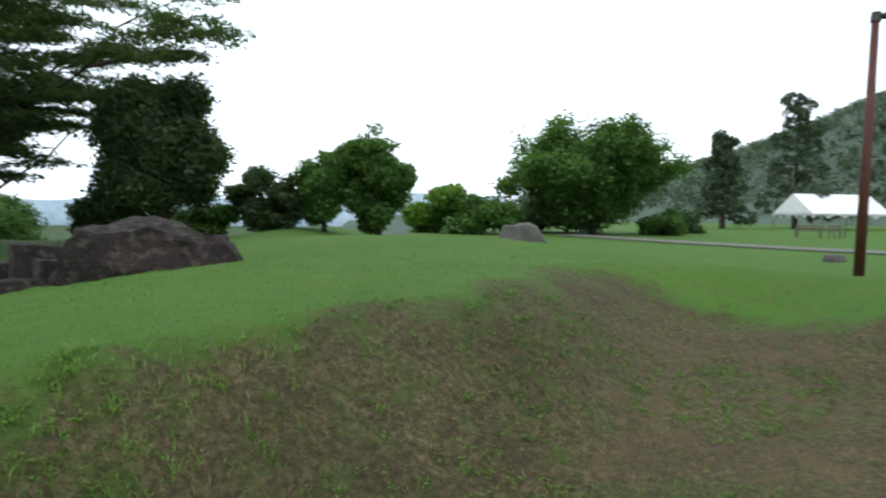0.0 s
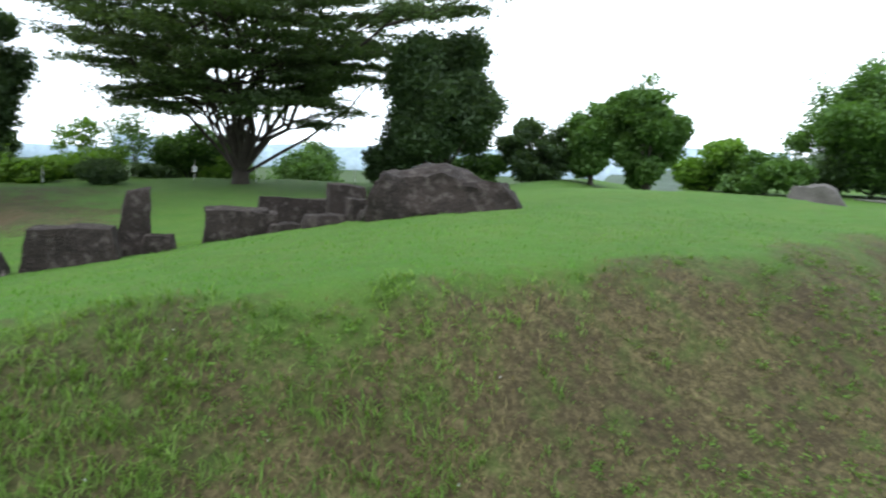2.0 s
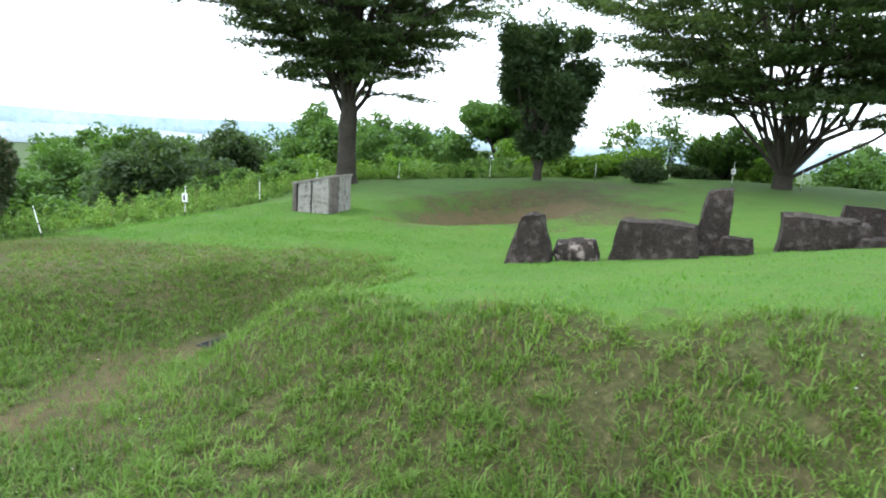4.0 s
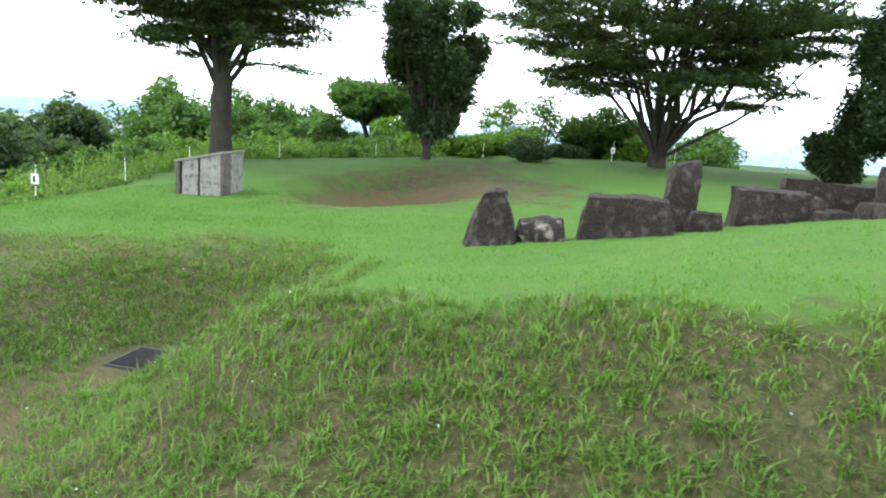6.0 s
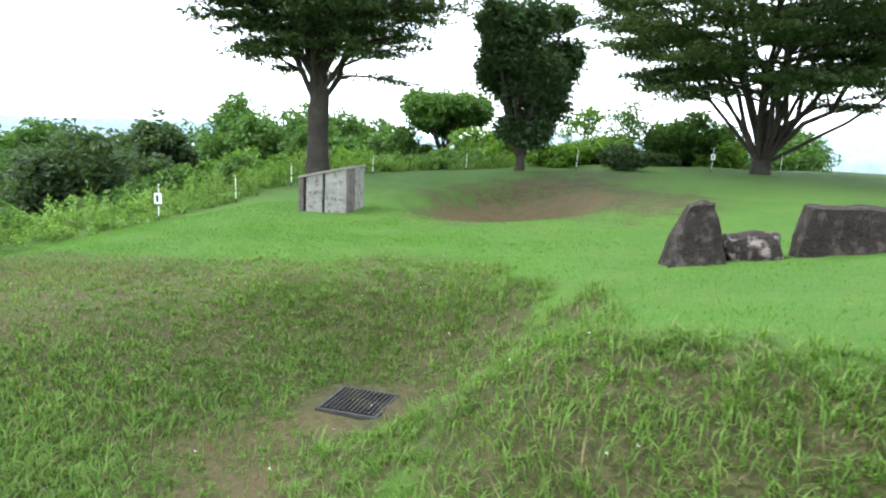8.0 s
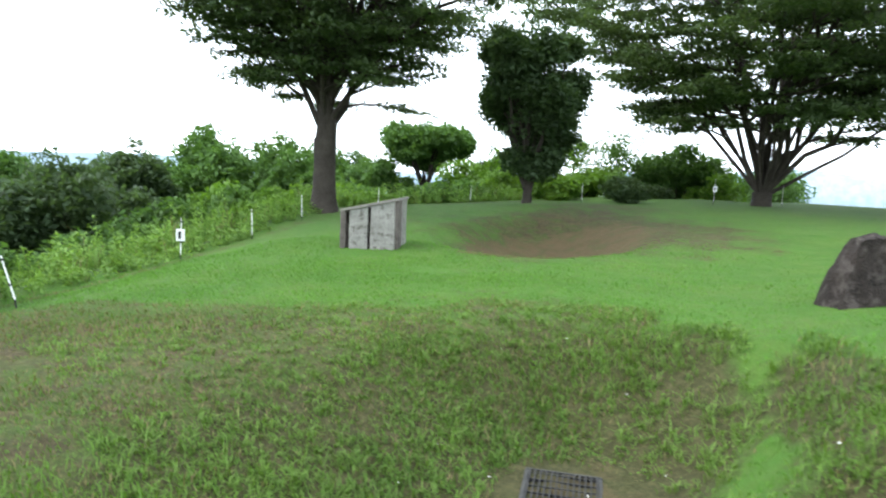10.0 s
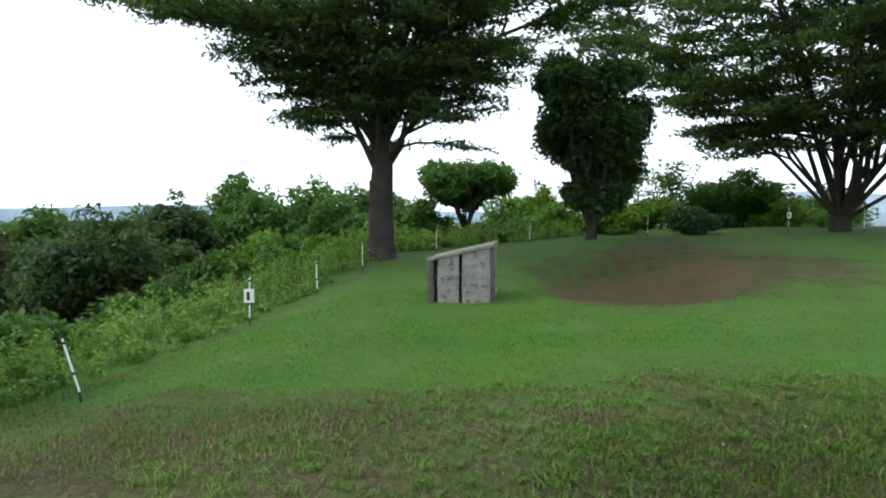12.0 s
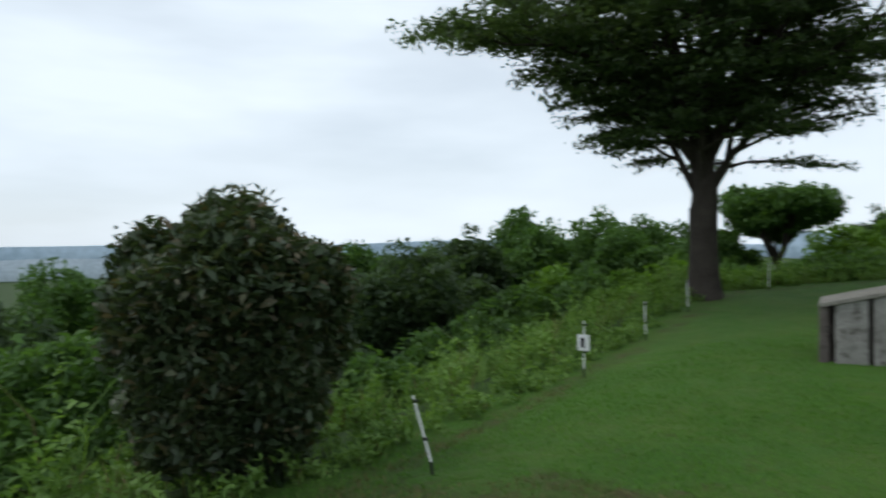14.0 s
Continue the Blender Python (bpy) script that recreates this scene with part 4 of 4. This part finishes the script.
def van(x, y, rz):
    """A white high-roof van seen from behind; local -y is its rear."""
    z = at_ground(x, y) - .08
    ob = tagged(thing("van", x, y, z, rz), "white van with a printed rear door, parked on the road", "van")
    L, W, H = 4.8, 1.70, 2.0
    bm = bmesh.new()
    prof = [(0.0, .35), (-.02, .95), (.06, 1.35), (.22, 1.90), (.42, H), (3.7, H - .04), (4.3, 1.35), (4.75, 1.0), (4.8, .35)]
    left, right = [], []
    for py, pz in prof:
        inset = .0 if pz < 1.0 else .13 * (pz - 1.0)
        left.append(bm.verts.new((-W / 2 + inset, py, pz)))
        right.append(bm.verts.new((W / 2 - inset, py, pz)))
    bm.faces.new(left)
    bm.faces.new(right[::-1])
    for k in range(len(prof)):
        j = (k + 1) % len(prof)
        bm.faces.new((left[k], right[k], right[j], left[j]))
    bmesh.ops.recalc_face_normals(bm, faces=bm.faces[:])
    bmesh.ops.bevel(bm, geom=bm.edges[:], offset=.085, segments=4, affect="EDGES")
    part("body", bm, WHITE_PAINT, ob, smooth=True)
    def panel(name, mat, x0, x1, z0, z1, proud, label="", parent=None, thick=.02):
        """A plate on the raked rear face."""
        bm = bmesh.new()
        def rear(zz):
            pts = prof[:5]
            for (ya, za), (yb, zb) in zip(pts, pts[1:]):
                if za <= zz <= zb:
                    return ya + (yb - ya) * (zz - za) / (zb - za)
            return 0
        vs = []
        for yo in (proud, -thick):
            for px, pz in ((x0, z0), (x1, z0), (x1, z1), (x0, z1)):
                pinch = 1 - max(0, pz - 1.0) * .14
                vs.append(bm.verts.new((px * pinch, rear(pz) - yo, pz)))
        for f in ((0, 1, 2, 3), (7, 6, 5, 4), (0, 4, 5, 1), (1, 5, 6, 2), (2, 6, 7, 3), (3, 7, 4, 0)):
            bm.faces.new([vs[i] for i in f])
        bmesh.ops.recalc_face_normals(bm, faces=bm.faces[:])
        return part(name, bm, mat, parent or ob, label)
    win = panel("rear_window", DARK_GLASS, -.77, .77, 1.05, 1.72, .012, "dark tinted rear window")
    for k in range(8):
        q = -.60 + .155 * k
        panel("lettering", WHITE_PLASTIC, q, q + .10, 1.13, 1.19, .018, "", win, .0)
    door = panel("rear_print", WRAP_DARK, -.78, .78, .56, 1.03, .010, "printed picture on the rear door")
    panel("print_patch", WRAP_BLUE, -.28, .70, .80, 1.02, .016, "pale blue part of the print", door, .0)
    bm = bmesh.new()
    bmesh.ops.create_cone(bm, cap_ends=True, segments=28, radius1=.24, radius2=.24, depth=.012, matrix=Matrix.Translation((-.50, -.036, .84)) @ Matrix.Rotation(radians(90), 4, "X"))
    part("print_disc", bm, WRAP_YELLOW, door, "round yellow-green picture")
    panel("number_plate", WHITE_PLASTIC, -.17, .16, .64, .80, .022, "white number plate", door, .0)
    for k in range(9):
        panel("lettering", WHITE_PLASTIC, -.45 + .13 * k, -.37 + .13 * k, .585, .605, .018, "", door, .0)
    for sx in (-1, 1):
        panel("tail_lamp", RED_GLASS, sx * .835 - .05, sx * .835 + .05, .80, 1.03, .02, "red tail lamp")
        panel("tail_lamp", WHITE_PLASTIC, sx * .835 - .05, sx * .835 + .05, .68, .79, .02, "clear reversing lamp")
    bm = bmesh.new()
    box(bm, (W + .04, .22, .26), Matrix.Translation((0, .02, .43)), .05)
    part("bumper", bm, WHITE_PAINT, ob, smooth=True)
    bm = bmesh.new()
    box(bm, (.06, .10, .20), Matrix.Translation((-.36, .08, 1.68)), .02)
    box(bm, (.12, .08, .14), Matrix.Translation((-.38, .05, 1.55)), .03)
    part("rear_mirror", bm, BLACK_PLASTIC, ob, "black under-view mirror")
    bm = bmesh.new()
    box(bm, (.26, .05, .035), Matrix.Translation((.05, .17, 1.83)), .01)
    part("brake_lamp", bm, DARK_METAL, ob)
    for wx, wy in ((-.78, .95), (.78, .95), (-.78, 3.7), (.78, 3.7)):
        bm = bmesh.new()
        bmesh.ops.create_cone(bm, cap_ends=True, segments=24, radius1=.33, radius2=.33, depth=.2, matrix=Matrix.Translation((wx, wy, .33)) @ Matrix.Rotation(radians(90), 4, "Y"))
        wheel = part("wheel", bm, RUBBER, ob)
        bm = bmesh.new()
        bmesh.ops.create_cone(bm, cap_ends=True, segments=16, radius1=.2, radius2=.17, depth=.22, matrix=Matrix.Translation((wx, wy, .33)) @ Matrix.Rotation(radians(90), 4, "Y"))
        part("rim", bm, GREY_STONE, wheel)
    for sx in (-1, 1):
        bm = bmesh.new()
        box(bm, (.03, 3.2, .5), Matrix.Translation((sx * .795, 2.0, 1.45)) @ Matrix.Rotation(sx * radians(-7), 4, "Y"), .01)
        part("side_window", bm, DARK_GLASS, ob, "dark tinted side window")


van(7.35, 8.7, -36)


def party_tent(x, y, rz, w=10.8, d=7.2, eave=1.9, rise=2.3):
    z = at_ground(x, y)
    ob = tagged(thing("party_tent", x, y, z, rz), "white canvas marquee tent with a scalloped edge", "tent")
    bm = bmesh.new()
    c = [bm.verts.new(v) for v in ((-w / 2, -d / 2, eave), (w / 2, -d / 2, eave), (w / 2, d / 2, eave), (-w / 2, d / 2, eave), (-w / 2, 0, eave + rise), (w / 2, 0, eave + rise))]
    for f in ((0, 1, 5, 4), (2, 3, 4, 5), (3, 0, 4), (1, 2, 5)):
        bm.faces.new([c[i] for i in f])
    bmesh.ops.recalc_face_normals(bm, faces=bm.faces[:])
    bmesh.ops.solidify(bm, geom=bm.faces[:], thickness=.03)
    part("roof", bm, CANVAS, ob)
    for (ax, ay), (bx, by) in (((-w / 2, -d / 2), (w / 2, -d / 2)), ((w / 2, -d / 2), (w / 2, d / 2)), ((w / 2, d / 2), (-w / 2, d / 2)), ((-w / 2, d / 2), (-w / 2, -d / 2))):
        bm = bmesh.new()
        n = 40
        top, low = [], []
        for k in range(n + 1):
            s = k / n
            px, py = (ax + (bx - ax) * s) * 1.003, (ay + (by - ay) * s) * 1.003
            top.append(bm.verts.new((px, py, eave)))
            low.append(bm.verts.new((px, py, eave - .22 - .34 * abs(math.cos(s * math.pi * 5)) ** 6)))
        for k in range(n):
            bm.faces.new((top[k], top[k + 1], low[k + 1], low[k]))
        bmesh.ops.solidify(bm, geom=bm.faces[:], thickness=.015)
        part("valance", bm, CANVAS, ob)
    for px in (-w / 2, 0, w / 2):
        for py in (-d / 2, d / 2):
            bm = bmesh.new()
            rod(bm, (px * .985, py * .985, -.1), (px * .985, py * .985, eave), .04)
            part("pole", bm, GREY_STONE, ob)


party_tent(42.0, 73.5, 12, 9.6, 6.0, 1.75, 2.1)


def picnic_bench(x, y, rz, w=1.7):
    ob = tagged(thing("picnic_bench", x, y, at_ground(x, y), rz), "weathered dark wooden garden bench on the lawn", "bench", "lawn benches")
    for py in (-.12, .03, .18):
        bm = bmesh.new()
        box(bm, (w, .12, .04), Matrix.Translation((0, py, .44)), .006)
        part("seat_plank", bm, WOOD, ob)
    for pz in (.60, .76):
        bm = bmesh.new()
        box(bm, (w, .035, .11), Matrix.Translation((0, .27, pz)), .006)
        part("back_plank", bm, WOOD, ob)
    for px in (-w / 2 + .12, w / 2 - .12):
        for py, ht in ((-.14, .42), (.24, .82)):
            bm = bmesh.new()
            box(bm, (.08, .07, ht + .05), Matrix.Translation((px, py, ht / 2 - .025)), .006)
            part("leg", bm, WOOD, ob)


picnic_bench(24.6, 45.5, -40)
picnic_bench(26.2, 44.8, 20, 1.2)
picnic_bench(15.4, 46.0, 10, 2.2)
stone("grey lichened slab lying at the lawn's edge", 2.9, 22.5, (2.2, .8, 1.15), -8, 21, name="boulder", taper=.5, skew=-.15, round_=.15, mat=GREY_STONE, top_cut=.5, group="lawn boulders")
stone("small grey rock beside the road", 12.3, 21.0, (.7, .45, .35), 20, 22, name="rock", round_=.35, mat=GREY_STONE, group="roadside rocks")
stone("small grey rock beside the road", 15.2, 20.8, (.8, .5, .35), -20, 23, name="rock", round_=.35, mat=GREY_STONE, group="roadside rocks")

# the road past the lawn, a thin raised sheet with its own edges
bm = bmesh.new()
rows = []
for k in range(40):
    s = k / 39
    rx, ry = 26 - 20 * s + 2 * s * s, 21.0 + 22 * s * s
    tx, ty = -20 + 4 * s, 44 * s
    n = math.hypot(tx, ty)
    ox, oy = -ty / n * 1.1, tx / n * 1.1
    rows.append([bm.verts.new((rx + q * ox, ry + q * oy, at_ground(rx + q * ox, ry + q * oy) + .02)) for q in (-1, -.33, .33, 1)])
for a, b in zip(rows, rows[1:]):
    for k in range(3):
        bm.faces.new((a[k], a[k + 1], b[k + 1], b[k]))
bmesh.ops.recalc_face_normals(bm, faces=bm.faces[:])
bmesh.ops.solidify(bm, geom=bm.faces[:], thickness=-.06)
road_mesh = bpy.data.meshes.new("road")
bm.to_mesh(road_mesh)
bm.free()
road_mesh.materials.append(ASPHALT)
tagged(new("road", road_mesh), "pale narrow road along the lawn", "road", kind="structure")


# ---- grass, weeds and flowers ----
def blades(x, y, tall, width, rng, arch=.5):
    n = len(x)
    z = height(x, y)
    a = rng.uniform(0, 2 * math.pi, n)
    d = np.stack([np.cos(a), np.sin(a), np.zeros(n)], 1)
    side = np.stack([-d[:, 1], d[:, 0], np.zeros(n)], 1) * (width * .5)[:, None]
    foot = np.stack([x, y, z - .01], 1)
    up = np.array([0, 0, 1.0])
    mid = foot + up * (tall * .62)[:, None] + d * (tall * arch * .28)[:, None]
    tip = foot + up * (tall * rng.uniform(.72, 1.0, n))[:, None] + d * (tall * arch * rng.uniform(.6, 1.4, n))[:, None]
    return np.stack([foot, mid + side, tip, mid - side], 1)


def patches(x, y, seed):
    """Uneven growth: sums of waves at two sizes, 0 to 1."""
    r = np.random.default_rng(seed)
    v = np.zeros(np.shape(x))
    for k in range(14):
        f = r.uniform(.8, 5.5)
        a = r.uniform(0, 6.3)
        v = v + np.sin(x * f * math.cos(a) + y * f * math.sin(a) + r.uniform(0, 6.3)) / (1 + .2 * f)
    return np.clip(.5 + v / 6, 0, 1)


rng = np.random.default_rng(77)
N = 700000
bx, by = rng.uniform(-18.0, 4.5, N), rng.uniform(-4.6, 9.5, N)


def bank_at(x, y, dry):
    return ((dry > .3) | (rankness(x, y) > .25)) & (np.hypot(x + 16.2, y - 9.3) > 4.5)


def path_nearness(x, y):
    v = np.exp(-np.maximum(0, np.minimum(np.abs(y + .2 - .28 * x), 9) - 1) / 3.2)
    return np.maximum(v, np.exp(-np.maximum(0, np.hypot(x + 13.2, y - .4) - 2.6) / 2.6))


dr, pt = dryness(bx, by), patches(bx, by, 5)
bare = np.hypot(bx + 8.93, by - .53) < .5
ok = (rng.random(N) < path_nearness(bx, by) * np.where(dr > .3, 1, .62)) & (fence_side(bx, by) < .3) & ~bare & (rng.random(N) > wornness(bx, by) * 1.1)
bank = bank_at(bx, by, dr)
long_ = ok & bank & (rng.random(N) < (.4 + pt) * np.where(bx < -1.2, 1.0, .62))
tall = np.where(bank, rng.gamma(4, .013, N) * (.5 + pt) * np.where(bx < -1, 1.2 - .6 * ease(-9.3, -11, bx), .6), rng.uniform(.018, .045, N) * (.6 + pt))
grn = rng.random(N) > np.where(bank, np.where(bx < -1.2, .15 + .35 * ease(-9.8, -11.3, bx), .70), .08)
for name, pick, mat, label in (("lawn_grass", ok & ~bank, BLADE, "short mown green grass blades"), ("bank_grass", long_ & grn, BANK_BLADE, "longer uneven green grass on the banks"), ("dry_grass", long_ & ~grn, BLADE_DRY, "dry straw-coloured grass on the banks")):
    pts = blades(bx[pick], by[pick], tall[pick], np.where(bank[pick], .0085, .007), rng, .65)
    tagged(new(name, quads_mesh(name, pts, mat)), label, "grass", kind="stuff")
# coarse tufts standing out of the bank's turf
T = 46000
tx, ty = rng.uniform(-12.5, 1.5, T), rng.uniform(-2.0, 5.5, T)
td = dryness(tx, ty)
sel = bank_at(tx, ty, td) & (rng.random(T) < path_nearness(tx, ty) * (.3 + .8 * patches(tx, ty, 21)) * np.where(tx < -1.2, 1, .25) * (1 - .7 * ease(-10.2, -11.2, tx))) & (np.hypot(tx + 8.93, ty - .53) > .6) & (rng.random(T) > wornness(tx, ty) * 1.6)
tx, ty = tx[sel], ty[sel]
th = rng.gamma(6, .016, len(tx)) * (1 - .45 * ease(-9.0, -10.5, tx)) * (1 - .5 * ease(-3.4, -1.2, tx)) * .8
many = 11
pts = blades(np.repeat(tx, many) + rng.normal(0, .022, many * len(tx)), np.repeat(ty, many) + rng.normal(0, .022, many * len(tx)), np.repeat(th, many) * rng.uniform(.55, 1.2, many * len(tx)), np.full(many * len(tx), .0095), rng, .85)
tagged(new("grass_tufts", quads_mesh("grass_tufts", pts, TUFT_BLADE)), "coarse bright green grass tufts on the banks", "grass", kind="stuff")
# broad-leaved weeds in tufts
wx, wy = rng.uniform(-11, 4, 15000), rng.uniform(-1, 6.5, 15000)
sel = (dryness(wx, wy) > .35) & (patches(wx, wy, 9) > np.where(wx > -1.5, .52, .56)) & (rng.random(15000) < .6) & (np.hypot(wx + 8.93, wy - .53) > .6)
wx, wy = wx[sel], wy[sel]
tuft = np.stack([wx, wy, height(wx, wy) + .02], 1)
lv = leaves_at(tuft, np.full((len(tuft), 3), .06) * (1, 1, .5), 10, .015, rng, 1.2)
tagged(new("clover_weeds", quads_mesh("clover_weeds", lv, BANK_BLADE)), "small broad-leaved green weeds on the banks", "weeds", kind="stuff")
fx, fy = rng.uniform(-10.5, 2, 90), rng.uniform(-2.4, 3.5, 90)
sel = (dryness(fx, fy) > .35)
fx, fy = fx[sel], fy[sel]
fl = leaves_at(np.stack([fx, fy, height(fx, fy) + .05], 1), np.full((len(fx), 3), .008), 4, .006, rng, 1.0)
tagged(new("white_flowers", quads_mesh("white_flowers", fl, WHITE_PLASTIC)), "tiny white flowers in the grass", "flowers", kind="stuff")

# rank weeds outside the fence
N = 5200
wx, wy = rng.uniform(-26, -12, N), rng.uniform(-9, 16, N)
fs = fence_side(wx, wy)
sel = (fs > .15) & (fs < 3.6) & (rng.random(N) < np.exp(-fs / 2.2) + .12) & (np.hypot(wx + 15.75, wy + 3.25) > .6)
wx, wy, fs = wx[sel], wy[sel], fs[sel]
tall = rng.gamma(7, .065, len(wx)) * ease(0, 1.3, fs) + .08
stem = []
leafc = []
for k in range(6):
    h = tall * (.25 + .15 * k)
    leafc.append(np.stack([wx + rng.normal(0, .05, len(wx)), wy + rng.normal(0, .05, len(wx)), height(wx, wy) + h], 1))
lv = leaves_at(np.concatenate(leafc), np.full((6 * len(wx), 3), .09), 7, .040, rng, .5)
tagged(new("fence_weeds", quads_mesh("fence_weeds", lv, WEED)), "rank pale-green weeds outside the fence", "weeds", kind="stuff")
pts = blades(np.repeat(wx, 9) + rng.normal(0, .08, 9 * len(wx)), np.repeat(wy, 9) + rng.normal(0, .08, 9 * len(wx)), np.repeat(tall, 9) * rng.uniform(.6, 1.15, 9 * len(wx)), np.full(9 * len(wx), .016), rng, .45)
split = rng.random(len(pts)) < .2
tagged(new("tall_dry_grass", quads_mesh("tall_dry_grass", pts[split], BLADE_DRY)), "dry stalks among the weeds outside the fence", "grass", kind="stuff")
pts = pts[~split]
tagged(new("tall_grass", quads_mesh("tall_grass", pts, WEED)), "tall pale grass outside the fence", "grass", kind="stuff")
